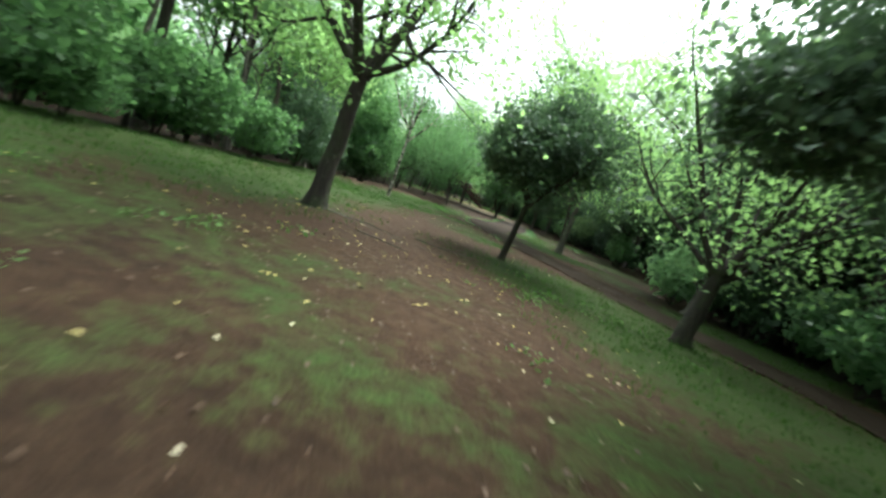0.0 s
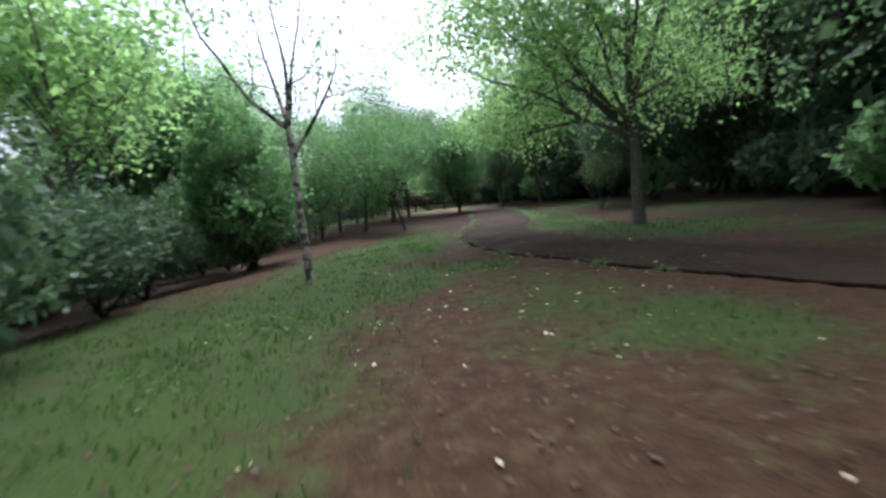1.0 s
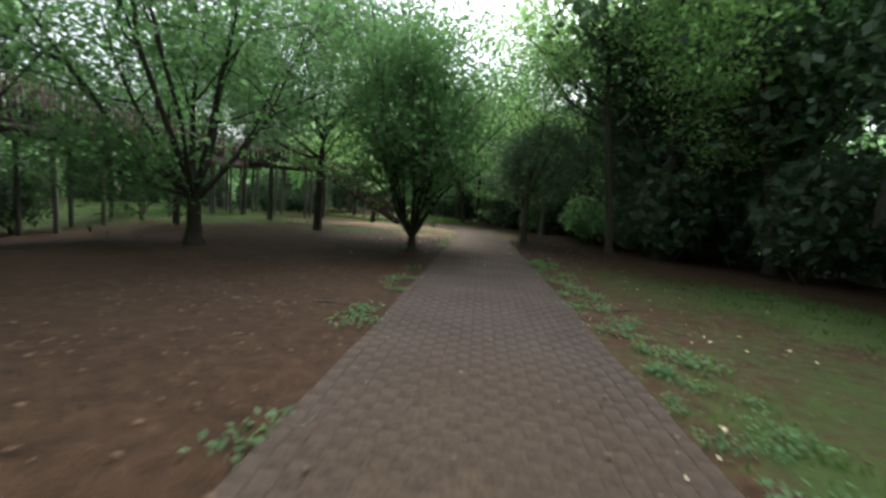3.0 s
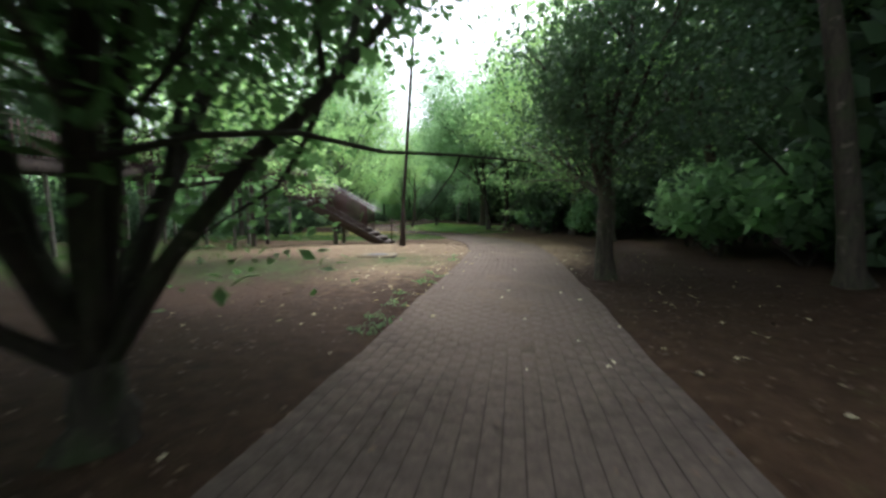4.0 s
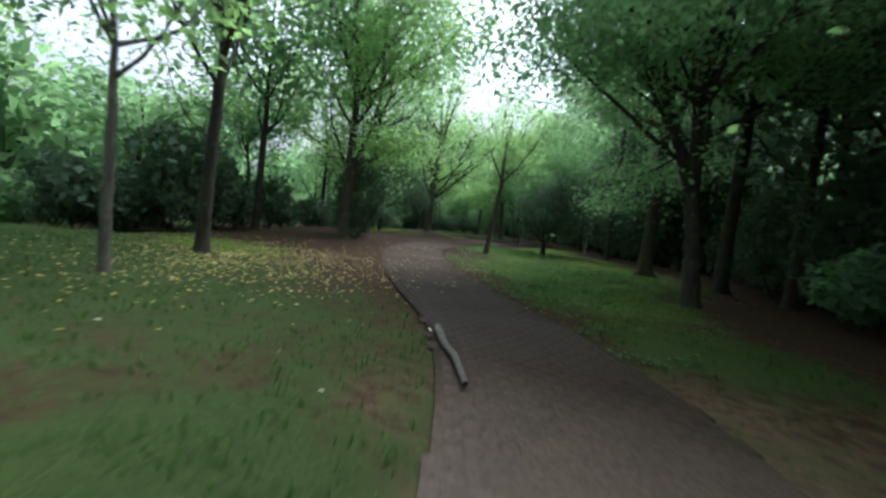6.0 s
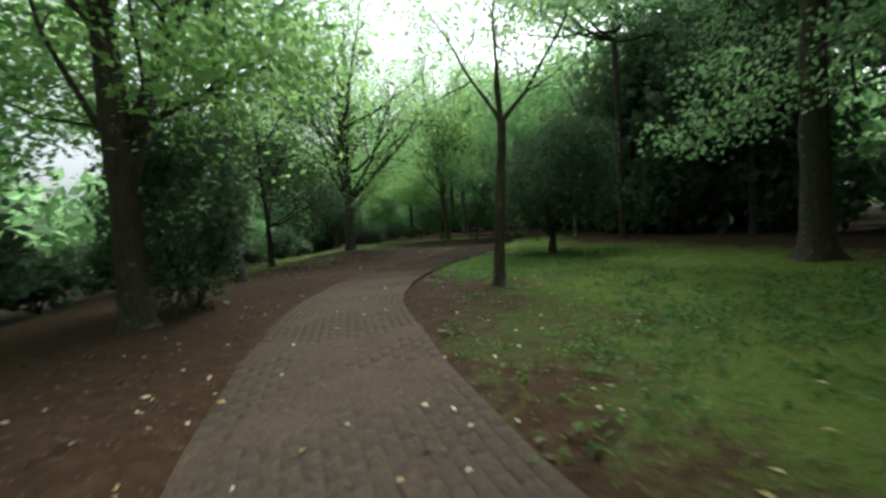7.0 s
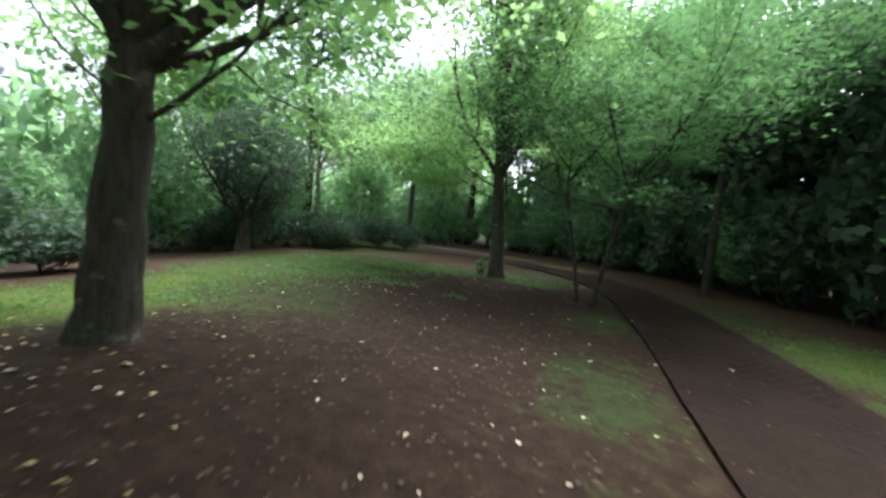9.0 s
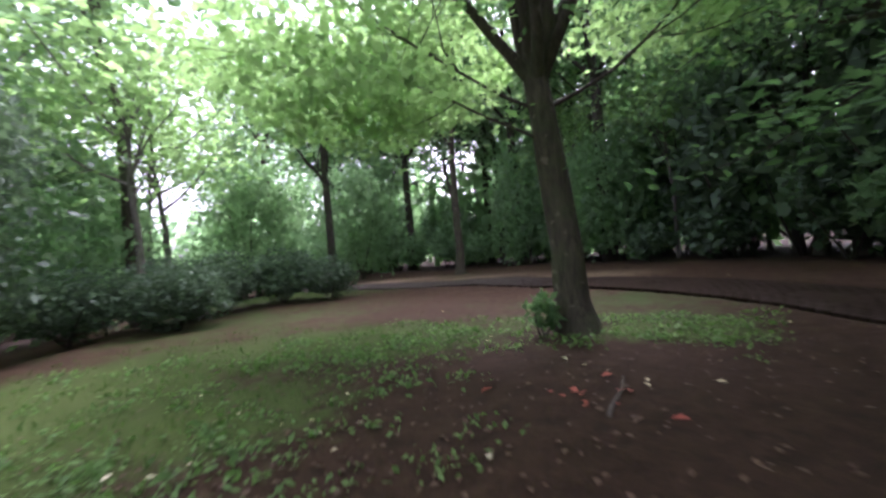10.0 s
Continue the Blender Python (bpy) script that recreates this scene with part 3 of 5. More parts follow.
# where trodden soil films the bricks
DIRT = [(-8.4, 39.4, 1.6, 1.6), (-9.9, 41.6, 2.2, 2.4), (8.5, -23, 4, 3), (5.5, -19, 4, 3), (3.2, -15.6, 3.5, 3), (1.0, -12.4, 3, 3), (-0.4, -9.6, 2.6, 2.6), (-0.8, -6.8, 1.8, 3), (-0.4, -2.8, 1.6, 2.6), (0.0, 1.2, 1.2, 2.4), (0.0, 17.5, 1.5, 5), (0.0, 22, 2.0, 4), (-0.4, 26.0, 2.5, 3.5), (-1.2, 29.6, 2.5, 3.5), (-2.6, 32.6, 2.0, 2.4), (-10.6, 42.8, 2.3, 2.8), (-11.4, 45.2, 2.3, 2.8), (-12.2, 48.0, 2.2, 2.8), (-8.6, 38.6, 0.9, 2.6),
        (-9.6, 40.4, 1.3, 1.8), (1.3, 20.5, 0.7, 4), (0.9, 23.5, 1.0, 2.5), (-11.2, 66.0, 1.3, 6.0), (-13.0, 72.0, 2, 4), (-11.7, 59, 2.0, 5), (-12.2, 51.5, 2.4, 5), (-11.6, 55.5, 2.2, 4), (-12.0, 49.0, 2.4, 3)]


def height(x, y):
    """The lie of the land: almost level, falling away gently at its western edge."""
    x, y = np.asarray(x, float), np.asarray(y, float)
    west = np.interp(y, [-40, -20, 0, 12, 24, 36, 50, 60, 90], [-7.5, -7.5, -7.2, -9, -26, -14, -20.5, -22, -26])
    fall = np.clip(west - x, 0, 12)
    z = -0.11 * fall
    z = z + 0.035 * np.sin(x * 0.9 + 0.6 * np.sin(y * 0.7)) * np.sin(y * 0.63 + 0.5) + 0.014 * np.sin(x * 2.9 + y * 1.3) * np.sin(y * 3.3 - x)
    z = z + 0.27 * np.exp(-(((x + 18.2) / 2.2) ** 2 + ((y - 57.7) / 2.4) ** 2))
    z = z + 0.13 * np.exp(-(((x + 4.6) / 2.6) ** 2 + ((y - 24.6) / 2.0) ** 2))
    return z


def ground_z(x, y):
    d, _, foot = to_way(x, y)
    x, y = np.ravel(x), np.ravel(y)
    z = height(x, y)
    w = half_width(WAY[foot][:, 1])
    base = height(WAY[foot][:, 0], WAY[foot][:, 1])
    inside = np.clip((w + 0.16 - np.abs(d)) / 0.2, 0, 1)
    return z * (1 - inside) + (base - 0.06) * inside


# edges of the woods on both sides of the clearing
WEST = np.array([(-7, -36), (-7, -26), (-6.8, -19), (-8, -13), (-8.5, -8), (-9.5, -6), (-14.5, -3), (-16, 4), (-19, 10), (-23, 14), (-32, 18), (-36, 30), (-28, 36), (-19, 35), (-14.5, 37.5),
                 (-16.5, 41), (-18.5, 45), (-21.5, 50), (-22, 55), (-22.5, 60), (-25.5, 63), (-27, 70), (-30, 77), (-34, 84)], float)
EAST = np.array([(9, -36), (9.5, -28), (9.0, -21), (6.8, -15.8), (7.0, -12.2), (9.6, -8.4), (9.6, -5), (10.8, 0), (12, 6), (11, 11), (8.6, 13.6), (5.6, 16.4), (5.2, 19), (5.4, 24), (4.6, 28), (2.6, 32.5), (1.2, 36), (0.3, 41), (1.2, 46),
                 (1.0, 52), (-1.5, 57), (-4.6, 61), (-6.0, 66), (-7.4, 72), (-10, 77), (-13, 82), (-20, 86), (-34, 88)], float)


def build_ground():
    def axis(lo, hi, step):
        far = np.cumsum(1.0 * 1.35 ** np.arange(19))
        return np.r_[lo - far[::-1], np.arange(lo, hi + step / 2, step), hi + far]

    xs, ys = axis(-28, 13, 0.27), axis(-34, 85, 0.27)
    gx, gy = np.meshgrid(xs, ys, indexing="ij")
    x, y = gx.ravel(), gy.ravel()
    z = ground_z(x, y)
    g = Geo()
    i, j = np.meshgrid(np.arange(len(xs) - 1), np.arange(len(ys) - 1), indexing="ij")
    n = len(ys)
    g.add(np.stack([x, y, z], 1), np.stack([i * n + j, (i + 1) * n + j, (i + 1) * n + j + 1, i * n + j + 1], -1))
    ob = part("ground", g, M_GROUND, smooth=True)
    for key, zone in (("grass", LAWN), ("sand", SAND), ("soil_shade", SOIL_SHADE), ("moss", GRASS_NORTH)):
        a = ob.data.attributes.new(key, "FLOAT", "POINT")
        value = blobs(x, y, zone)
        # beyond the wood's edge the soil is painted dark as if shaded
        if key == "soil_shade":
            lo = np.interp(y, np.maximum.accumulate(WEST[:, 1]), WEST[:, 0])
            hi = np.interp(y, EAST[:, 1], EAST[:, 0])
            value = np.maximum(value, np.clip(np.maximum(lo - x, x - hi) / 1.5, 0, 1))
        if key == "grass":
            value = np.maximum(value, 0.55 * blobs(x, y, THIN_GRASS)) * (1 - 0.7 * blobs(x, y, BARE))
        if key == "moss":
            value = value * np.interp(y, [59, 64], [1, 0.25])
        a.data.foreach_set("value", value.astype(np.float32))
    return tagged(ob, "reddish bare soil with worn grass and sandy patches", "ground", kind="structure")


ground_ob = build_ground()


def z_at(x, y):
    return float(ground_z(np.array([x]), np.array([y]))[0])


def place(x, y, sink=0.0):
    return (x, y, z_at(x, y) - sink)


# ---- single trees along the way, south part ----
tree("broadleaf_tree", "old broadleaf tree with flared trunk on bare soil", place(-2.91, -22.8), 2.75, 0.185, lean=(0.10, 0.05), flare=1.75, seed=3,
     limbs=[(2.7, 150, 48, 5.6, 0.13), (2.75, 60, 70, 5.0, 0.14), (2.75, 5, 22, 3.4, 0.08), (2.6, 255, 50, 5.0, 0.11), (2.75, 100, 35, 5.2, 0.10), (2.7, 190, 35, 5.0, 0.10)], n_limbs=0,
     leaf_n=8000, leaf_size=0.13, cloud=0.42, leaf_mat=M_LEAF_MAPLE, bark_mat=M_BARK_DARK, sides=14, subs=8)
tree("evergreen_tree", "small dense dark evergreen tree with a round crown", place(0.72, -19.66), 1.55, 0.095, lean=(0.12, 0.0), n_limbs=9, limb_len=1.9, elev=(0, 60), leaf_n=7500,
     leaf_size=0.12, cloud=0.3, balls=[((0.0, 0, 2.9), (1.75, 1.75, 1.0), 6500), ((0.5, 0.2, 3.7), (1.25, 1.3, 0.75), 3000), ((-0.9, 0.3, 2.5), (1.1, 1.1, 0.6), 1800)], leaf_mat=M_LEAF_DARK, bark_mat=M_BARK_DARK, seed=5, subs=7, leader=1.0)
tree("broadleaf_tree", "spreading many-limbed tree with light green leaves", place(4.4, -21.95), 1.5, 0.17, n_limbs=0, leaf_n=4200, leaf_size=0.115, cloud=0.5,
     limbs=[(1.4, 2, 24, 4.2, 0.075), (1.5, 345, 46, 4.0, 0.07), (1.5, 15, 66, 4.2, 0.07), (1.5, 120, 74, 4.0, 0.07), (1.5, 180, 48, 4.6, 0.07), (1.45, 160, 28, 3.6, 0.06), (1.5, 60, 38, 4.0, 0.06), (1.5, 290, 48, 3.4, 0.06)],
     leaf_mat=M_LEAF_MAPLE, bark_mat=M_BARK_DARK, seed=8, lean=(0.15, 0.1), subs=6)
tree("evergreen_tree", "dark evergreen tree with overhanging boughs", place(5.0, -26.2), 2.9, 0.2, n_limbs=6, limb_len=2.6, elev=(10, 50), limbs=[(2.6, 176, 3, 2.9, 0.05), (2.7, 160, 12, 3.0, 0.05), (2.8, 195, 14, 2.8, 0.05), (2.8, 140, 22, 3.0, 0.05)], balls=[((-2.2, 0.2, 2.9), (0.95, 0.95, 0.6), 2600), ((-1.4, 0.0, 3.5), (1.3, 1.3, 0.8), 3000), ((-0.4, 0.6, 3.0), (1.3, 1.3, 0.9), 2600)], leaf_n=9000, leaf_size=0.11, cloud=0.4,
     leaf_mat=M_LEAF_DARK, bark_mat=M_BARK_DARK, seed=9, leader=2.5, subs=6)
tree("broadleaf_tree", "grey broadleaf tree with flared foot across the path", place(7.15, -15.18), 2.2, 0.2, n_limbs=7, limb_len=5.0, elev=(36, 66), leaf_n=9000, leaf_size=0.13, cloud=0.5,
     leaf_mat=M_LEAF_WOOD, bark_mat=M_BARK_GREY, seed=11, flare=2.2, limbs=[(0.9, 200, 40, 1.6, 0.05)])
tree("slender_tree", "slender pale-barked tree, nearly bare, in grass", place(-5.16, -12.42), 3.3, 0.078, lean=(-0.2, 0.6), flare=1.5, seed=13, n_limbs=0, bare=0.6,
     limbs=[(3.2, 178, 35, 3.6, 0.05), (3.3, 100, 78, 3.2, 0.05), (3.3, 60, 72, 3.4, 0.045), (3.3, 140, 66, 3.2, 0.045), (2.6, 20, 55, 2.6, 0.05)],
     leaf_n=900, leaf_size=0.11, cloud=0.25, leaf_mat=M_LEAF_MID, bark_mat=M_BIRCH, subs=3)
tree("broadleaf_tree", "broadleaf tree with a wide light crown beside the path", place(3.08, -7.93), 2.8, 0.17, n_limbs=14, limb_len=5.2, elev=(8, 60), leaf_n=46000, leaf_size=0.13, cloud=0.5, up=0.045,
     limbs=[(2.7, 178, 24, 5.8, 0.07), (2.8, 165, 34, 6.0, 0.07), (2.8, 192, 38, 6.2, 0.07), (2.8, 150, 26, 6.0, 0.06), (2.8, 215, 30, 5.6, 0.06), (2.8, 175, 48, 6.8, 0.07)],
     leaf_mat=M_LEAF_MAPLE, bark_mat=M_BARK_GREY, seed=15, flare=1.9, subs=7, leader=7.5)
tree("broadleaf_tree", "tall egg-shaped leafy tree at the wood's edge", place(-15.0, 1.0), 2.0, 0.2, n_limbs=5, limb_len=2.6, leaf_n=1500, leaf_size=0.2, leader=4.5,
     balls=[((0, 0, 4.4), (3.3, 3.3, 3.4), 12000), ((0, 0, 7.4), (2.3, 2.3, 2.6), 6000)], leaf_mat=M_LEAF_MID, bark_mat=M_BARK_DARK, seed=17)
tree("evergreen_tree", "dense large-leaved tree with foliage down to the ground", place(-8.3, -8.4), 1.2, 0.12, n_limbs=6, limb_len=1.6, elev=(20, 60), leaf_n=1200, leaf_size=0.15,
     balls=[((0, 0, 1.9), (1.9, 2.1, 1.9), 9000), ((-0.2, 0.2, 3.6), (1.4, 1.5, 1.4), 4000)], leaf_mat=M_LEAF_MID, bark_mat=M_BARK_DARK, seed=161)
tree("cherry_tree", "thin-stemmed cherry tree with spreading branches", place(-4.77, -0.78), 2.0, 0.065, lean=(-0.5, 0.2), n_limbs=7, limb_len=2.5, elev=(15, 52), leaf_n=5500, leaf_size=0.13,
     cloud=0.42, leaf_mat=M_LEAF_MID, bark_mat=M_BARK_DARK, seed=19, flare=1.3, subs=6)
tree("cherry_tree", "thin-stemmed cherry tree with spreading branches", place(-7.2, 1.6), 1.9, 0.10, lean=(0.2, 0.1), n_limbs=7, limb_len=3.7, elev=(34, 66), leaf_n=7000, leaf_size=0.13,
     cloud=0.45, leaf_mat=M_LEAF_MID, bark_mat=M_BARK_DARK, seed=21, flare=1.3, subs=6)
tree("cherry_tree", "spreading cherry tree with a low fork in bare soil", place(-6.86, 9.15), 1.35, 0.18, n_limbs=9, limb_len=6.6, elev=(36, 68), leaf_n=26000, leaf_size=0.13, cloud=0.45,
     leaf_mat=M_LEAF_MID, bark_mat=M_BARK_DARK, seed=23, limbs=[(1.2, 215, 12, 2.2, 0.06)], subs=7)
tree("cherry_tree", "low-forked vase-shaped leafy tree by the path", place(-2.14, 12.04), 0.6, 0.16, n_limbs=11, limb_len=5.2, elev=(32, 75), leaf_n=34000, leaf_size=0.12, cloud=0.42,
     leaf_mat=M_LEAF_MID, bark_mat=M_BARK_DARK, seed=25, subs=7)
tree("evergreen_tree", "dark glossy evergreen tree standing beside the path", place(1.75, 18.2), 1.7, 0.17, n_limbs=6, limb_len=2.4, elev=(10, 60), leaf_n=6000, leaf_size=0.11, cloud=0.4,
     balls=[((0.4, 0.3, 3.6), (2.6, 2.6, 2.2), 11000)], leaf_mat=M_LEAF_DARK, bark_mat=M_BARK, seed=27, leader=2.0)
tree("broadleaf_tree", "tall pale double-trunked tree in dark woodland", place(11.9, 13.7), 4.5, 0.22, n_limbs=9, limb_len=5.0, leader=4.0, leaf_n=14000, leaf_size=0.16, cloud=0.5, leaf_mat=M_LEAF_WOOD,
     bark_mat=M_BARK_PALE, seed=29, limbs=[(0.5, 100, 82, 4.5, 0.12)])
tree("evergreen_tree", "broad dark tree drooping low over the grass", place(8.2, 2.2), 2.6, 0.22, n_limbs=9, limb_len=4.4, elev=(10, 55), leaf_n=16000, leaf_size=0.13, cloud=0.5,
     balls=[((-1.2, -0.4, 4.0), (3.4, 3.2, 2.4), 12000), ((0.2, 0.4, 6.6), (3.0, 3.0, 2.2), 9000)], leaf_mat=M_LEAF_DARK, bark_mat=M_BARK_DARK, seed=32, leader=4.0)
bush("weeping_shrub", "arching shrub with pale small leaves overhanging the grass", place(4.7, 0.1), (1.1, 1.2, 1.0), 1900, 0.085, M_LEAF_PALE, 31, 1.2)

for x, y, seed in ((-9.8, 2.2, 155), (-10.0, 6.4, 151), (-10.6, 13.4, 153)):
    tree("cherry_tree", "spreading cherry tree shading bare soil", place(x, y), 1.7, 0.11, n_limbs=7, limb_len=3.6 if y < 4 else 4.4, elev=(20, 55) if y < 4 else (36, 66), leaf_n=8000 if y < 4 else 3200, leaf_size=0.14, cloud=0.45,
         leaf_mat=M_LEAF_MID, bark_mat=M_BARK_DARK, seed=seed, subs=6, lean=(0.1, -0.1))

# ---- middle part ----
tree("maple_tree", "maple tree with layered bright leaves reaching over the sand", place(3.9, 27.6), 2.2, 0.16, n_limbs=7, limb_len=4.4, elev=(8, 34), up=0.0, leaf_n=11000, leaf_size=0.10, cloud=0.30,
     limbs=[(2.0, 192, 20, 4.0, 0.05), (2.0, 218, 26, 4.4, 0.06), (2.1, 165, 24, 3.8, 0.06), (2.2, 240, 28, 4.2, 0.06), (2.2, 265, 28, 3.8, 0.06)], low=0.06, flat=0.8, leader=4.0,
     leaf_mat=M_LEAF_MAPLE, bark_mat=M_BARK_GREY, seed=33, subs=9)
tree("maple_tree", "tall bright yellow-green maple at the bend", place(3.2, 33.5), 3.0, 0.18, n_limbs=12, limb_len=5.2, elev=(5, 55), leaf_n=34000, leaf_size=0.14, cloud=0.5, low=0.25,
     up=0.035, limbs=[(2.9, 178, 42, 7.0, 0.08), (2.9, 195, 52, 7.4, 0.08), (2.9, 165, 54, 7.4, 0.08), (2.9, 210, 34, 6.2, 0.07), (2.9, 186, 60, 7.6, 0.08)],
     leaf_mat=M_LEAF_MAPLE, bark_mat=M_BARK, seed=35, leader=5.5, flat=0.7)
tree("broadleaf_tree", "dark leaning broadleaf tree at the bend of the path", place(-1.8, 41.4), 2.6, 0.2, n_limbs=11, limb_len=5.0, elev=(15, 65), limbs=[(2.6, 200, 64, 8.0, 0.1), (2.6, 240, 68, 8.0, 0.09), (2.6, 170, 70, 8.0, 0.09), (7.0, 180, 28, 5.6, 0.07), (8.0, 197, 24, 5.6, 0.06), (8.4, 165, 34, 5.6, 0.06), (6.4, 186, 20, 5.0, 0.06)], leaf_n=36000, leaf_size=0.15, cloud=0.5,
     leaf_mat=M_LEAF_WOOD, bark_mat=M_BARK_DARK, seed=37, leader=6.0, lean=(-0.3, 0.1))
tree("maple_tree", "maple reaching bright boughs over the sand by the stairs", place(-10.8, 20.2), 3.5, 0.13, n_limbs=1, limb_len=2.6, elev=(30, 65), leaf_n=12000, leaf_size=0.10, cloud=0.30, low=0.10,
     leaf_mat=M_LEAF_MAPLE, bark_mat=M_BARK_DARK, seed=39, flat=0.7, up=0.03,
     limbs=[(3.3, 4, 0, 4.8, 0.05), (3.4, 10, 5, 4.6, 0.05), (3.3, -6, 3, 4.2, 0.05), (3.3, 16, 2, 3.6, 0.05), (3.5, 2, 12, 4.2, 0.05)])

for x, y, h, seed in ((9.6, 14.6, 4.6, 131), (5.2, 17.4, 6.0, 133), (6.2, 23.6, 4.6, 135)):
    tree("maple_tree", "tall bright-leaved maple leaning over the path", place(x, y), h, 0.17, n_limbs=9, limb_len=5.4, elev=(0, 50), leaf_n=22000, leaf_size=0.14, cloud=0.5, low=0.3,
         limbs=[(h, 180, 22, 5.2, 0.07), (h, 160, 38, 5.4, 0.07), (h, 205, 35, 5.2, 0.07), (h - 0.8, 190, 12, 4.4, 0.06)],
         leaf_mat=M_LEAF_MAPLE, bark_mat=M_BARK, seed=seed, leader=6.0, flat=0.6, lean=(-0.8, 0.0))
tree("evergreen_tree", "dark evergreen tree reaching over bare soil", place(-6.6, 16.0), 3.0, 0.16, n_limbs=11, limb_len=4.0, elev=(-4, 55), leaf_n=24000, leaf_size=0.12, cloud=0.45,
     leaf_mat=M_LEAF_DARK, bark_mat=M_BARK_DARK, seed=137, leader=3.0)
tree("broadleaf_tree", "dark-stemmed tree by the raised walkway", place(-13.5, 22.4), 4.6, 0.13, n_limbs=7, limb_len=3.4, elev=(35, 75), leaf_n=5000, leaf_size=0.15, cloud=0.45,
     leaf_mat=M_LEAF_MID, bark_mat=M_BARK_DARK, seed=139, leader=2.5)

# ---- north part ----
tree("broadleaf_tree", "slim broadleaf tree on leaf-strewn grass", place(-11.19, 35.65), 3.6, 0.14, n_limbs=7, limb_len=4.6, elev=(30, 70), leaf_n=5500, leaf_size=0.13, cloud=0.4, leaf_mat=M_LEAF_WOOD,
     bark_mat=M_BARK_DARK, seed=41, leader=2.5, lean=(0.15, 0))
tree("broadleaf_tree", "tall many-stemmed tree wrapped in dark evergreen growth", place(-14.5, 44.02), 4.8, 0.22, n_limbs=13, limb_len=5.4, elev=(10, 60), leaf_n=42000, leaf_size=0.15, cloud=0.55,
     leaf_mat=M_LEAF_MAPLE, bark_mat=M_BARK, seed=43, leader=9.5, limbs=[(0.4, 160, 84, 9.0, 0.15), (0.5, 40, 85, 8.5, 0.14), (0.5, 280, 83, 8.0, 0.12), (3.2, 20, 12, 3.0, 0.05), (7.4, 20, 34, 5.2, 0.06), (8.4, 4, 28, 5.2, 0.06), (9.6, -12, 24, 5.0, 0.06), (11.0, 14, 18, 4.6, 0.05)])
bush("evergreen_bush", "dark evergreen bush round the foot of a tree", place(-14.9, 45.6), (1.7, 1.6, 2.3), 9000, 0.13, M_LEAF_DARK, 44, 0.1)
tree("conifer_tree", "large dark conifer with flared foot and drooping sprays", place(-2.88, 49.19), 5.5, 0.27, n_limbs=14, limb_len=4.4, elev=(-8, 30), up=-0.03, leaf_n=18000, leaf_size=0.12,
     cloud=0.38, low=0.3, leaf_mat=M_LEAF_WOOD, bark_mat=M_BARK, seed=45, leader=6.5, flare=2.1, sides=14, flat=0.4, limbs=[(3.6, 190, 5, 3.0, 0.05), (4.2, 240, 0, 3.2, 0.05)])
tree("slender_tree", "slender forked tree with a thin crown on mossy grass", place(-9.09, 47.04), 3.3, 0.115, lean=(0.18, 0.35), n_limbs=0, flare=2.3, bare=0.4,
     limbs=[(3.3, 165, 50, 3.0, 0.045), (3.3, 95, 80, 3.0, 0.045), (3.3, 60, 75, 2.8, 0.04), (3.3, 10, 42, 3.0, 0.045)], leaf_n=1600, leaf_size=0.11, cloud=0.4,
     leaf_mat=M_LEAF_MAPLE, bark_mat=M_BARK, seed=47, subs=3)
tree("evergreen_tree", "low dark spreading evergreen on a grassy bank", place(-8.14, 53.64), 0.8, 0.15, n_limbs=6, limb_len=1.6, elev=(20, 60), leaf_n=1200, leaf_size=0.12,
     balls=[((0.2, 0.2, 2.5), (2.3, 2.3, 1.75), 11000), ((0.9, 0.4, 3.6), (1.6, 1.6, 1.2), 4000)], leaf_mat=M_LEAF_DARK, bark_mat=M_BARK_DARK, seed=49)
tree("maple_tree", "maple with a forked trunk and bright backlit leaves", place(-17.93, 57.65), 2.7, 0.245, lean=(0.08, 0.05), n_limbs=12, limb_len=5.0, elev=(25, 60), leader=9.0, flare=1.3,
     limbs=[(2.5, 150, 72, 6.0, 0.13), (2.55, 25, 45, 6.0, 0.13), (2.55, 95, 80, 6.0, 0.12), (2.0, 12, 26, 2.2, 0.035), (2.5, 270, 62, 5.6, 0.08), (2.5, 320, 58, 5.6, 0.08), (2.5, 60, 35, 5.0, 0.07)],
     leaf_n=18000, leaf_size=0.14, cloud=0.5, low=0.25, leaf_mat=M_LEAF_MAPLE, bark_mat=M_BARK, seed=51, sides=14, subs=8, flat=0.7)
tree("broadleaf_tree", "dark small-leaved tree at the edge of the slope", place(-19.37, 53.53), 1.8, 0.13, n_limbs=10, limb_len=3.5, elev=(0, 62), leaf_n=17000, leaf_size=0.13, cloud=0.45,
     leaf_mat=M_LEAF_DARK, bark_mat=M_BARK_DARK, seed=53, leader=5.0)
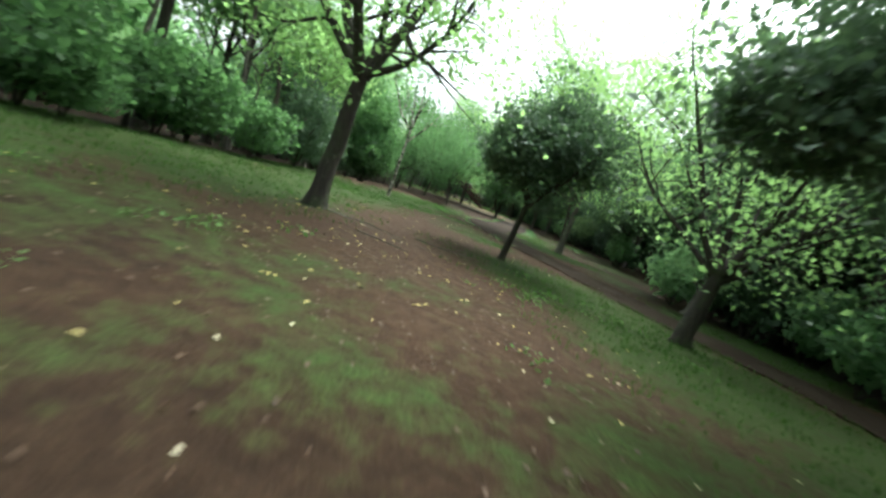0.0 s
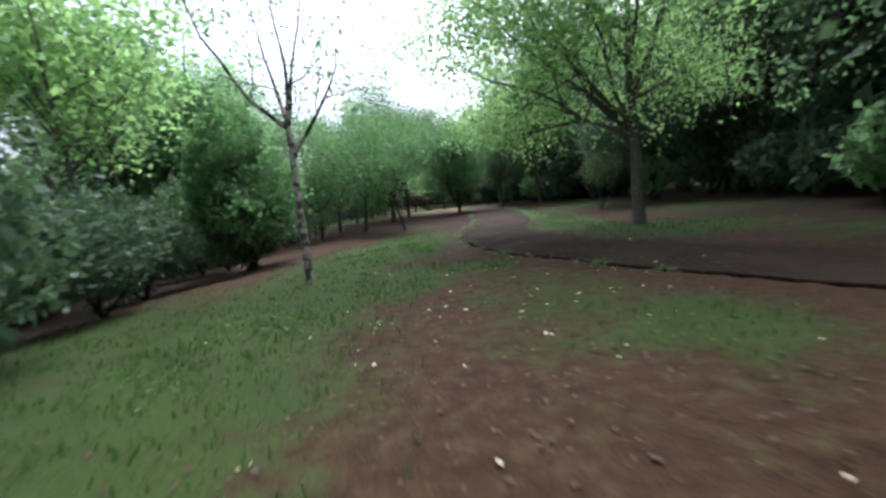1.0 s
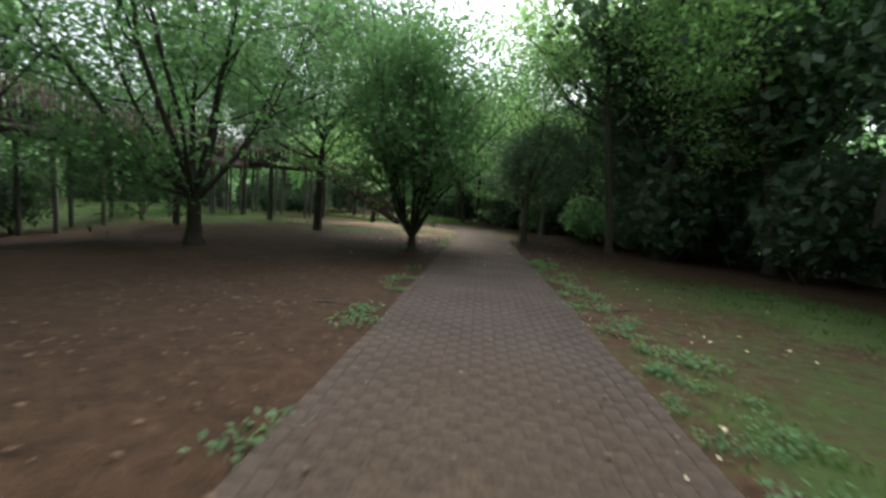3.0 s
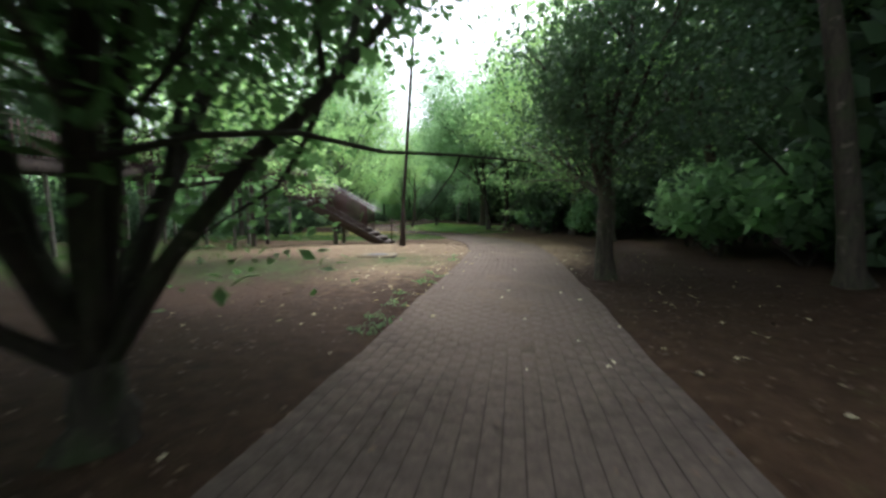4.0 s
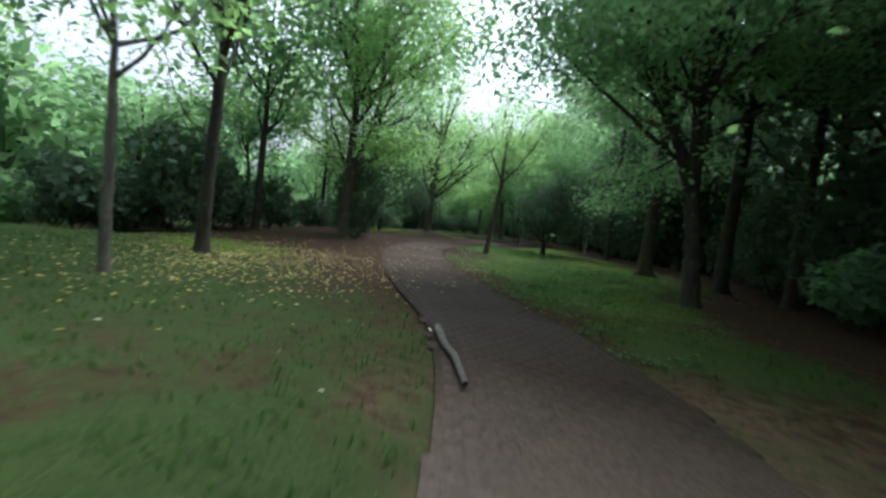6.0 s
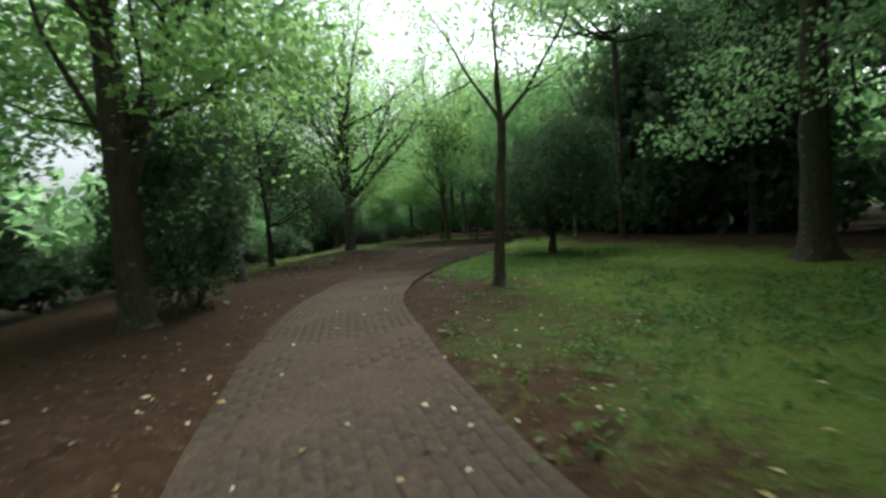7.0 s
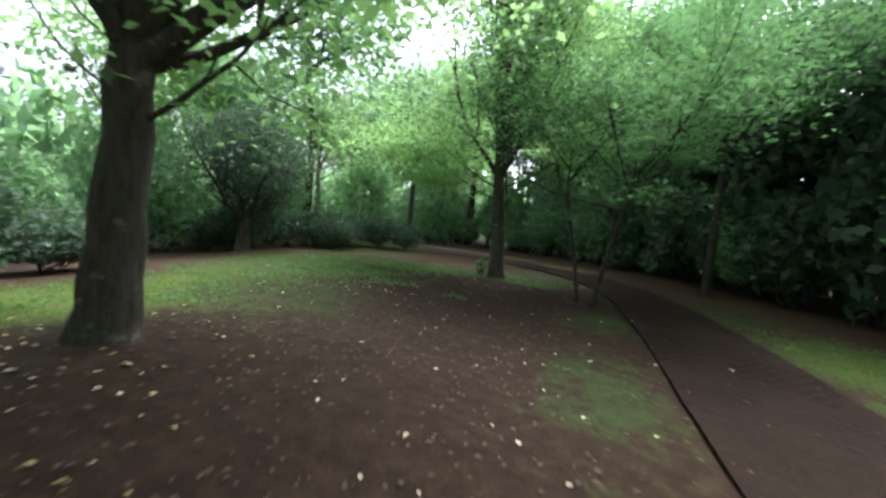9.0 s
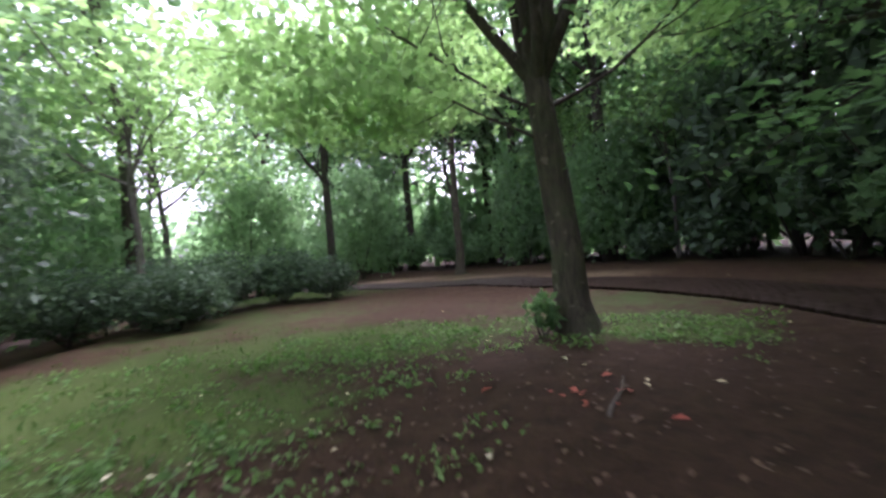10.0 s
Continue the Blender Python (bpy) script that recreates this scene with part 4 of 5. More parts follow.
tree("maple_tree", "maple with leafy shoots round its foot", place(-15.49, 67.75), 3.3, 0.225, n_limbs=12, limb_len=5.0, elev=(46, 70), leader=9.0, flare=1.5, lean=(-0.25, 0.05),
     limbs=[(3.2, 150, 76, 5.6, 0.11), (3.3, 80, 80, 5.6, 0.13), (3.3, 30, 72, 5.4, 0.11), (2.9, 182, 14, 4.6, 0.024), (2.5, 195, 20, 3.4, 0.02), (3.2, 270, 60, 5.4, 0.08), (3.2, 330, 55, 5.4, 0.08), (2.9, 5, 25, 4.4, 0.03), (3.2, 215, 72, 5.4, 0.06)],
     balls=[((-2.3, 0.2, 3.0), (1.7, 1.7, 0.35), 1500), ((-3.4, 0.8, 3.7), (1.8, 1.8, 0.4), 1500), ((-1.6, 1.6, 3.9), (1.8, 1.8, 0.4), 1300), ((-4.4, 2.4, 4.6), (2.0, 2.0, 0.5), 1600), ((1.9, 0.8, 4.2), (1.6, 1.6, 0.4), 1100), ((-2.2, 2.6, 5.2), (2.2, 2.2, 0.5), 1600)],
     leaf_n=24000, leaf_size=0.14, cloud=0.48, low=0.2, leaf_mat=M_LEAF_MAPLE, bark_mat=M_BARK, seed=55, sides=14, subs=6, flat=0.7)
bush("leafy_shoots", "young leafy shoots at the foot of a maple", place(-15.95, 67.5), (0.22, 0.22, 0.3), 160, 0.12, M_LEAF_MID, 56, 0.05, category="shoots")
tree("slender_tree", "thin leaning tree with layered leaves", place(-12.95, 64.81), 2.4, 0.065, lean=(0.45, 0.1), n_limbs=9, limb_len=3.6, elev=(5, 55), leaf_n=14000, leaf_size=0.11, cloud=0.36, low=0.12,
     leaf_mat=M_LEAF_MID, bark_mat=M_BARK_DARK, seed=57, flare=1.3, flat=0.75, leader=1.4)
tree("slender_tree", "thin dark tree leaning away from its twin", place(-13.25, 64.95), 2.6, 0.055, lean=(-0.5, 0.2), n_limbs=5, limb_len=1.9, elev=(20, 65), leaf_n=2200, leaf_size=0.11, cloud=0.4,
     leaf_mat=M_LEAF_MID, bark_mat=M_BARK_DARK, seed=59, flare=1.3, leader=1.2)
tree("evergreen_tree", "vase-shaped dark evergreen tree by the slope", place(-23.94, 66.71), 1.3, 0.22, n_limbs=7, limb_len=2.4, elev=(35, 70), leaf_n=2500, leaf_size=0.13,
     balls=[((0, 0.2, 3.4), (2.1, 2.1, 1.7), 9000)], leaf_mat=M_LEAF_DARK, bark_mat=M_BARK_DARK, seed=61)
tree("slender_tree", "thin pale ivy-clad tree at the wood's edge", place(-7.06, 62.39), 2.6, 0.075, lean=(0.1, 0.1), n_limbs=4, limb_len=1.6, leaf_n=1800, leaf_size=0.10, cloud=0.35,
     balls=[((0.1, 0.1, 3.4), (0.7, 0.7, 1.3), 900)], leaf_mat=M_LEAF_MID, bark_mat=M_BARK_PALE, seed=63)


# canopy trees added mostly out of view to shade ground and fill sky
for x, y, h, seed in ((-5.2, 58.6, 8.6, 141), (-22.8, 51.5, 5.0, 143), (0.8, 44.6, 5.5, 145), (-8.6, 70.5, 5.0, 149)):
    tree("maple_tree", "tall maple with a broad high crown, added as canopy over the clearing", place(x, y), h, 0.15, limbs=[(h, 178, 10, 5.4, 0.06), (h, 200, 22, 5.4, 0.06), (h, 158, 18, 5.2, 0.06)] if x > -10 and y > 50 else (), n_limbs=10, limb_len=5.4, elev=(-5, 45), leaf_n=22000, leaf_size=0.15, cloud=0.5, low=0.25,
         leaf_mat=M_LEAF_MID if x > -10 else M_LEAF_MAPLE, bark_mat=M_BARK_DARK, seed=seed, leader=3.5, flat=0.7)


# ---- the woods round the clearing ----
def woods_spots(line, side, rng, lo, hi, step):
    p = smooth_line(line, step)
    t = np.gradient(p, axis=0)
    t /= np.linalg.norm(t, axis=1)[:, None]
    n = np.stack([t[:, 1], -t[:, 0]], 1) * side
    off = rng.uniform(lo, hi, len(p))
    return p + n * off[:, None] + rng.normal(size=(len(p), 2)) * step * 0.2


wood_rng = np.random.default_rng(77)
protos = [
    tree("woodland_tree", "tall leafy woodland tree behind the clearing", place(-13.5, -14), 4.0, 0.17, n_limbs=9, limb_len=3.6, elev=(5, 60), leaf_n=2500, leaf_size=0.34, cloud=0.6, leader=6.0, twigs=0,
          leaf_mat=M_LEAF_WOOD, bark_mat=M_BARK_DARK, seed=71, group="woods", subs=4),
    tree("woodland_tree", "tall leafy woodland tree behind the clearing", place(13.0, 4), 5.0, 0.2, n_limbs=9, limb_len=4.2, elev=(0, 55), leaf_n=2600, leaf_size=0.34, cloud=0.65, leader=6.5, twigs=0,
          leaf_mat=M_LEAF_MID, bark_mat=M_BARK, seed=73, group="woods", subs=4),
    tree("woodland_tree", "dark evergreen woodland tree behind the clearing", place(10.5, 9), 3.0, 0.18, n_limbs=10, limb_len=3.0, elev=(-5, 40), leaf_n=2600, leaf_size=0.35, cloud=0.55, leader=7.0, twigs=0,
          leaf_mat=M_LEAF_DARK, bark_mat=M_BARK_DARK, seed=75, group="woods", subs=4),
]
thin = tree("woodland_tree", "thin light-leaved woodland tree behind the clearing", place(-11.5, -9), 3.0, 0.1, n_limbs=8, limb_len=2.8, elev=(15, 65), leaf_n=2000, leaf_size=0.20, cloud=0.55, leader=4.5, twigs=0,
            leaf_mat=M_LEAF_MAPLE, bark_mat=M_BARK_GREY, seed=78, group="woods", subs=3)
tall = tree("woodland_tree", "very tall light-leaved tree beyond the clearing", place(-24.0, 6.0), 6.5, 0.24, n_limbs=13, limb_len=4.2, elev=(5, 50), leaf_n=7000, leaf_size=0.24, cloud=0.6, leader=8.5, twigs=0,
            leaf_mat=M_LEAF_WOOD, bark_mat=M_BARK_DARK, seed=79, group="woods", subs=5)
for x, y in woods_spots(WEST, -1, wood_rng, 2.0, 6.5, 3.7):
    if 34 < y < 40.5 and x > -21:
        continue
    k = wood_rng.uniform() * (0.6 if y < -6 else 1.0)
    s = wood_rng.uniform(0.75, 1.1) + (0.4 if y > 66 else 0.0)
    copy_thing(thin if k < 0.62 else protos[0 if k < 0.85 else 1], Matrix.Translation(place(x, y, 0.05)) @ pose(0, 0, 0, 0, 0, wood_rng.uniform(0, 360)) @ Matrix.Diagonal((s, s, s * (1.0 if k < 0.62 else 0.75), 1)))
for lo, hi, step in ((2.0, 4.0, 3.5), (5.0, 8.5, 4.6)):
    for x, y in woods_spots(EAST, 1, wood_rng, lo, hi, step):
        k = 2 if wood_rng.uniform() < 0.5 and y < 80 else int(wood_rng.integers(0, 2))
        s = wood_rng.uniform(0.9, 1.4) * (0.9 if y > 77 else 1.0)
        copy_thing(protos[k], Matrix.Translation(place(x, y, 0.05)) @ pose(0, 0, 0, 0, 0, wood_rng.uniform(0, 360)) @ Matrix.Diagonal((s, s, s, 1)))
for x, y, s in ((-9.6, 33.2, 0.8), (-13.2, 31.6, 0.95), (-16.8, 33.6, 1.0), (-20.5, 31.0, 1.1), (-25.0, 32.0, 1.1), (-11.6, 30.4, 0.8)):
    copy_thing(thin if s < 1 else protos[int(wood_rng.integers(0, 2))], Matrix.Translation(place(x, y, 0.05)) @ pose(0, 0, 0, 0, 0, wood_rng.uniform(0, 360)) @ Matrix.Diagonal((s, s, s, 1)))
for x, y, s, k in ((-19.0, 9.0, 0.95, 3), (-22.0, 13.5, 1.05, 3), (-17.5, 4.5, 0.9, 3), (-17.4, 49.4, 0.95, 3), (-19.5, 1.0, 1.0, 2), (-21.0, 9.5, 1.0, 2), (-20.5, 15.5, 1.0, 2), (-27.0, 11.0, 1.15, 3), (-20.0, 88.0, 1.1, 3), (-15.0, 90.0, 1.1, 3), (-9.5, 88.5, 1.1, 3), (-4.5, 85.5, 1.05, 3), (-25.5, 90.5, 1.1, 3), (7.6, 19.4, 0.95, 3), (-0.6, 46.4, 0.95, 3), (-10.6, 80.6, 1.25, 3), (-7.0, 83.4, 1.3, 3), (-13.8, 84.6, 1.2, 3), (10.6, 18.0, 0.95, 3), (12.6, -9.0, 1.3, 2), (12.8, -3.0, 1.35, 2), (13.6, 4.0, 1.4, 2), (14.0, 9.5, 1.4, 2), (9.8, -12.5, 1.2, 2), (10.0, -17.5, 1.2, 2), (-10.5, -24.0, 1.15, 0), (-11.5, -19.0, 1.2, 0), (-10.5, -29.5, 1.2, 0), (-12.0, -14.5, 1.0, 0), (-13.0, -27.0, 1.3, 0), (-17.4, 42.0, 1.0, 0), (-25.5, 73.0, 1.05, 1), (-21.5, 77.0, 1.0, 0), (-17.0, 80.5, 1.0, 1), (-28.5, 71.0, 1.0, 0)):
    copy_thing(tall if k == 3 else protos[k], Matrix.Translation(place(x, y, 0.05)) @ pose(0, 0, 0, 0, 0, wood_rng.uniform(0, 360)) @ Matrix.Diagonal((s, s, s, 1)))
pale_fine = bush("leafy_bush", "dense green bush along the lawn's edge", place(-8.6, -31.5), (1.3, 1.3, 1.2), 3000, 0.15, M_LEAF_MID, 88, 0.15, "undergrowth")
shrubs = [
    bush("understorey_bush", "dark leafy bush at the wood's edge", place(-9.3, -16), (1.3, 1.3, 1.1), 800, 0.3, M_LEAF_DARK, 81, 0.2, "undergrowth"),
    bush("understorey_bush", "leafy green bush at the wood's edge", place(8.0, 2.0), (1.4, 1.3, 1.3), 850, 0.3, M_LEAF_WOOD, 83, 0.2, "undergrowth"),
    bush("understorey_bush", "tall dark bush in the wood's shade", place(8.6, 12.0), (1.3, 1.4, 1.9), 1000, 0.33, M_LEAF_DARK, 85, 0.3, "undergrowth"),
]
fine = bush("evergreen_bush", "dense dark evergreen bush at the clearing's edge", place(-24.8, 68.2), (1.3, 1.3, 1.5), 3200, 0.145, M_LEAF_DARK, 87, 0.15, "undergrowth")
for line, side, rows in ((WEST, -1, ((0.2, 1.8, 2.5, 1.0), (3.0, 6.0, 3.2, 1.2))), (EAST, 1, ((0.3, 1.6, 2.3, 1.0), (2.6, 4.4, 2.0, 1.5), (6.0, 8.5, 3.6, 2.0)))):
    for lo, hi, step, big in rows:
        for x, y in woods_spots(line, side, wood_rng, lo, hi, step):
            k = int(wood_rng.choice([0, 0, 2] if y < 4 or 36 < y < 64 else [1, 1, 1] if y > 44 else [0, 1, 2])) if side < 0 else int(wood_rng.choice([0, 1, 2, 2] if y < 80 else [1, 1, 1, 0]))
            s = wood_rng.uniform(0.7, 1.25) * big * (0.75 if side < 0 and 44 < y < 66 else 1.0)
            copy_thing((pale_fine if y < -18 else fine) if side < 0 and y < 2 and lo < 1 else shrubs[k], Matrix.Translation(place(x, y)) @ pose(0, 0, 0, 0, 0, wood_rng.uniform(0, 360)) @ Matrix.Diagonal((s, s, s * wood_rng.uniform(0.8, 1.2), 1)))


light = bush("leafy_bush", "tall light green bush at the clearing's edge", place(-27.4, 62.5), (1.5, 1.5, 1.8), 4400, 0.15, M_LEAF_WOOD, 89, 0.15, "undergrowth")
for x, y, s in ((-22.8, 70.8, 1.1), (-23.6, 72.4, 1.2), (-20.8, 74.4, 1.0), (-26.2, 67.6, 1.1), (1.2, 48.4, 1.5), (2.2, 44.2, 1.5), (-8.2, -20.5, 1.1), (-8.0, -24.5, 1.2), (-8.4, -28.0, 1.2)):
    if y > 60:
        s *= 0.85
    copy_thing(fine if y > 0 else pale_fine, Matrix.Translation(place(x, y)) @ pose(0, 0, 0, 0, 0, wood_rng.uniform(0, 360)) @ Matrix.Diagonal((s, s, s * (0.55 if y > 60 else 1.0), 1)))


for k in range(11):
    copy_thing(fine, Matrix.Translation(place(-13.6 - 0.2 * k, -2.6 + 1.5 * k)) @ pose(0, 0, 0, 0, 0, 77 * k) @ Matrix.Diagonal((0.95, 0.95, 1.05, 1)))


for x, y, s in ((-24.9, 70.4, 0.95), (-24.4, 72.0, 1.0), (-23.4, 73.3, 1.0), (-22.2, 74.4, 1.0), (-25.6, 68.0, 1.0), (-24.0, 56.2, 0.8), (-24.6, 58.4, 0.9), (-23.4, 60.6, 0.8), (-25.4, 54.4, 1.0), (-26.4, 57.0, 1.2), (-24.2, 52.2, 1.0)):
    copy_thing(fine, Matrix.Translation(place(x, y)) @ pose(0, 0, 0, 0, 0, 50 * x) @ Matrix.Diagonal((s, s, s * 0.6, 1)))
for x, y, s in ((-27.0, 72.5, 1.5), (-30.0, 76.5, 1.7), (-25.0, 78.5, 1.5), (-31.0, 69.5, 1.6), (-22.0, 83.0, 1.6), (-28.5, 66.5, 1.4)):
    copy_thing(light, Matrix.Translation(place(x, y)) @ pose(0, 0, 0, 0, 0, 50 * x) @ Matrix.Diagonal((s, s, s * 1.2, 1)))
for x, y, s in ((-3.4, 62.6, 1.7), (-2.0, 59.6, 1.8), (-4.4, 66.4, 1.7), (-5.6, 72.5, 1.6), (-7.6, 77.0, 1.6), (-10.5, 80.6, 1.6), (-13.5, 83.6, 1.6), (-4.4, 69.4, 1.6), (-7.5, 84.5, 2.0), (-3.6, 82.0, 2.0), (-0.5, 76.5, 2.0), (-1.0, 71.0, 1.8)):
    copy_thing(light if y > 79 else shrubs[2], Matrix.Translation(place(x, y)) @ pose(0, 0, 0, 0, 0, 50 * x) @ Matrix.Diagonal((s, s, s * 1.2, 1)))
for x, y, s in ((-26.2, 75.2, 1.2), (-28.8, 77.8, 1.3), (-24.2, 71.6, 1.0), (-27.5, 70.0, 1.2)):
    copy_thing(thin, Matrix.Translation(place(x, y, 0.05)) @ pose(0, 0, 0, 0, 0, 70 * y) @ Matrix.Diagonal((s, s, s * 0.85, 1)))
for x, y, s in ((-2.6, 61.0, 1.0), (-0.8, 57.2, 1.0), (-3.4, 65.6, 1.0), (-4.4, 71.0, 1.0), (-6.0, 75.6, 1.05), (-8.2, 79.6, 1.0), (-11.6, 83.0, 1.0), (-2.4, 68.4, 1.1), (-4.8, 79.4, 1.1)):
    copy_thing(thin if y > 79 else protos[2], Matrix.Translation(place(x, y, 0.05)) @ pose(0, 0, 0, 0, 0, 70 * y) @ Matrix.Diagonal((s, s, s, 1)))
for x, y, s in ((-23.0, 29.0, 0.9), (-26.5, 28.5, 1.0), (-30.5, 27.0, 1.0)):
    copy_thing(protos[2], Matrix.Translation(place(x, y, 0.05)) @ pose(0, 0, 0, 0, 0, 70 * y) @ Matrix.Diagonal((s, s, s, 1)))
for x, y, s in ((-16.2, 29.6, 1.0), (-19.8, 28.8, 1.1), (-24.2, 28.4, 1.2), (-28.6, 27.4, 1.3), (-33.0, 25.0, 1.4), (-13.0, 31.4, 0.8)):
    copy_thing(fine, Matrix.Translation(place(x, y)) @ pose(0, 0, 0, 0, 0, 50 * x) @ Matrix.Diagonal((s, s, s, 1)))


def far_woods():
    """The wood's depth beyond the counted trees: a wide belt of plain trees round the whole place."""
    g, rng = Geo(), np.random.default_rng(91)
    x, y = rng.uniform(-62, 44, 2600), rng.uniform(-62, 116, 2600)
    lo = np.interp(y, np.maximum.accumulate(WEST[:, 1]), WEST[:, 0])
    hi = np.interp(y, EAST[:, 1], EAST[:, 0])
    off = np.maximum.reduce([lo - 11 - x, x - hi - 11, -46 - y, y - 95])
    keep = (off > 0) & (rng.uniform(size=2600) < np.exp(-off / 26))
    for tx, ty, far in zip(x[keep], y[keep], off[keep]):
        h = rng.uniform(8.5, 13) if tx > -10 else rng.uniform(6.5, 9.5)
        z = z_at(tx, ty)
        tube(g, [(tx, ty, z - 0.2), (tx, ty, z + h * 0.4), (tx, ty, z + h * 0.8)], [0.2, 0.16, 0.06], 4)
        for frac, wide, n in ((0.42, 0.30, 36), (0.68, 0.27, 34), (0.9, 0.16, 16)):
            leaves(g, lumpy(rng, n, (tx, ty, z + h * frac), (h * wide, h * wide, h * 0.2), 0.3), 1.0, rng, 0.2)
        leaves(g, lumpy(rng, 12, (tx + rng.normal(), ty + rng.normal(), z + 0.9), (1.8, 1.8, 1.0), 0.2), 0.9, rng, 0.2)
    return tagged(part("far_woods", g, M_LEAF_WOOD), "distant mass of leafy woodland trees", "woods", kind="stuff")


far_woods()


# ---- timber walkway and stairs ----
def walkway():
    root = thing("timber_stairs", "dark weathered timber stairs rising to a raised walkway", "stairs", pose(-4.95, 26.815, z_at(-4.95, 26.815) - 0.03, 0, 0, 187))
    steps, rise, run, w = 19, 0.181, 0.3226, 0.655
    top_x, top_z = steps * run, steps * rise
    for side in (-w, w):
        g = Geo()
        box(g, (-0.05, -0.035, -0.30), (math.hypot(top_x, top_z) + 0.1, 0.035, 0.02), pose(0.0, side, 0.06, 0, -math.degrees(math.atan2(top_z, top_x)), 0), 0.01)
        beam = part("stringer", g, M_WOOD, root)
        g = Geo()
        box(g, (-0.05, -0.038, 0.021), (math.hypot(top_x, top_z) + 0.1, 0.038, 0.034), pose(0.0, side, 0.06, 0, -math.degrees(math.atan2(top_z, top_x)), 0), 0.004)
        part("edge_strip", g, M_STRIP, beam, "worn grey metal edge strip")
    tread = None
    for k in range(steps):
        if tread is None:
            g = Geo()
            box(g, (-0.02, -w + 0.03, -0.06), (run * 0.92, w - 0.03, 0.0), None, 0.012)
            tread = part("tread", g, M_WOOD, root)
            ob = tread
        else:
            ob = new("tread", tread.data)
            ob.parent = root
        ob.location = (k * run, 0, (k + 1) * rise)
    slope = top_z / top_x
    slat = None
    for side in (-w, w):
        for k in range(int(top_x / 0.095)):
            if slat is None:
                g = Geo()
                box(g, (-0.023, -0.012, 0.0), (0.023, 0.012, 1.12))
                slat = part("slat", g, M_SLAT, root)
                ob = slat
            else:
                ob = new("slat", slat.data)
                ob.parent = root
            x = 0.9 + k * 0.095
            if x > top_x:
                break
            ob.location = (x, side + (0.05 if side > 0 else -0.05), slope * x + 0.02)
        g = Geo()
        a, b = np.array((0.5, side, slope * 0.5 + 1.12)), np.array((top_x + 0.1, side, top_z + 1.16))
        tube(g, [a, 0.5 * (a + b), b], [0.02] * 3, 8)
        part("handrail", g, M_RAIL, root, "worn pale metal handrail", True)
    g = Geo()
    for x, side in ((2.2, -w), (2.2, w), (5.6, -w), (5.6, w)):
        h = slope * x - 0.15
        tube(g, [(x, side * 0.9, -0.1), (x, side * 0.9, h * 0.5), (x, side * 0.9, h)], [0.085, 0.08, 0.078], 10)
        part("support_post", g, M_WOOD, root, smooth=True)
        g = Geo()
    z0 = z_at(-4.95, 26.815) - 0.03
    plank = post = None
    # a landing that runs west from the stairs, then the long arm to the south
    for x0, y0, az, length, posts, dip, gap, fat in ((-11.03, 26.07, 187, 4.6, 3, 0.0, 0.11, 1.2), (-15.72, 26.9, 277.6, 30.6, 16, 1.7, 0.2, 1.5)):
        deck = thing("raised_walkway", "long raised timber walkway on round posts", "walkway", pose(x0, y0, z0 - (0.12 if dip else 0.0), 0, dip, az))
        for side in (-w, w):
            g = Geo()
            box(g, (0, side - 0.05, top_z - 0.44), (length, side + 0.05, top_z - 0.055), None, 0.01)
            part("beam", g, M_WOOD, deck)
            g = Geo()
            tube(g, [(0, side, top_z + 1.14), (length * 0.5, side, top_z + 1.14), (length, side, top_z + 1.14)], [0.035] * 3, 8)
            part("handrail", g, M_WOOD, deck, smooth=True)
            for k in range(int(length / gap)):
                ob = new("slat", slat.data)
                ob.parent = deck
                ob.location = (0.1 + k * gap, side, top_z)
                ob.scale = (fat, 1, 1.01)
        for k in range(int(length / 0.24)):
            if plank is None:
                g = Geo()
                box(g, (0.0, -w - 0.08, -0.05), (0.225, w + 0.08, 0.0), None, 0.006)
                plank = part("plank", g, M_WOOD, deck)
                ob = plank
            else:
                ob = new("plank", plank.data)
                ob.parent = deck
            ob.location = (k * 0.24, 0, top_z)
        for k in range(posts):
            for side in (-w * 0.85, w * 0.85):
                if post is None:
                    g = Geo()
                    tube(g, [(0, 0, -1.6), (0, 0, 1.0), (0, 0, top_z - 0.3)], [0.075, 0.07, 0.065], 10)
                    post = part("support_post", g, M_POST_GREY, deck, smooth=True)
                    ob = post
                else:
                    ob = new("support_post", post.data)
                    ob.parent = deck
                ob.location = (0.3 + k * 1.9, side, 0)


walkway()


def lamp_pole():
    x, y = -3.73, 24.22
    root = thing("pole", "tall dark steel pole strapped behind a short brown post", "pole", pose(x, y, z_at(x, y)))
    g = Geo()
    tube(g, [(0, 0, -0.1), (0, 0, 0.6), (0, 0, 1.24), (0, 0, 1.26)], [0.074, 0.072, 0.070, 0.064], 16)
    post = part("post", g, M_POST, root, smooth=True)
    g = Geo()
    v = [(0.064 * math.cos(a), 0.064 * math.sin(a), 1.26) for a in np.arange(16) * math.pi / 8]
    g.add(v + [(0, 0, 1.268)], [[i, (i + 1) % 16, 16, 16] for i in range(16)])
    me = bpy.data.meshes.new("cap")
    me.from_pydata(v + [(0, 0, 1.268)], [], [[i, (i + 1) % 16, 16] for i in range(16)])
    me.materials.append(M_CONCRETE)
    cap = new("cap", me)
    cap.parent = post
    g = Geo()
    tube(g, [(-0.130, 0.062, -0.1), (0.09, 0.062, 2.5), (0.50, 0.062, 7.4)], [0.060, 0.056, 0.048], 12)
    part("shaft", g, M_POST, root, smooth=True)
    g = Geo()
    tube(g, [(-0.055, 0.03, 0.86), (-0.055, 0.03, 0.89)], [0.137, 0.137], 16)
    part("strap", g, M_POST, root)


lamp_pole()


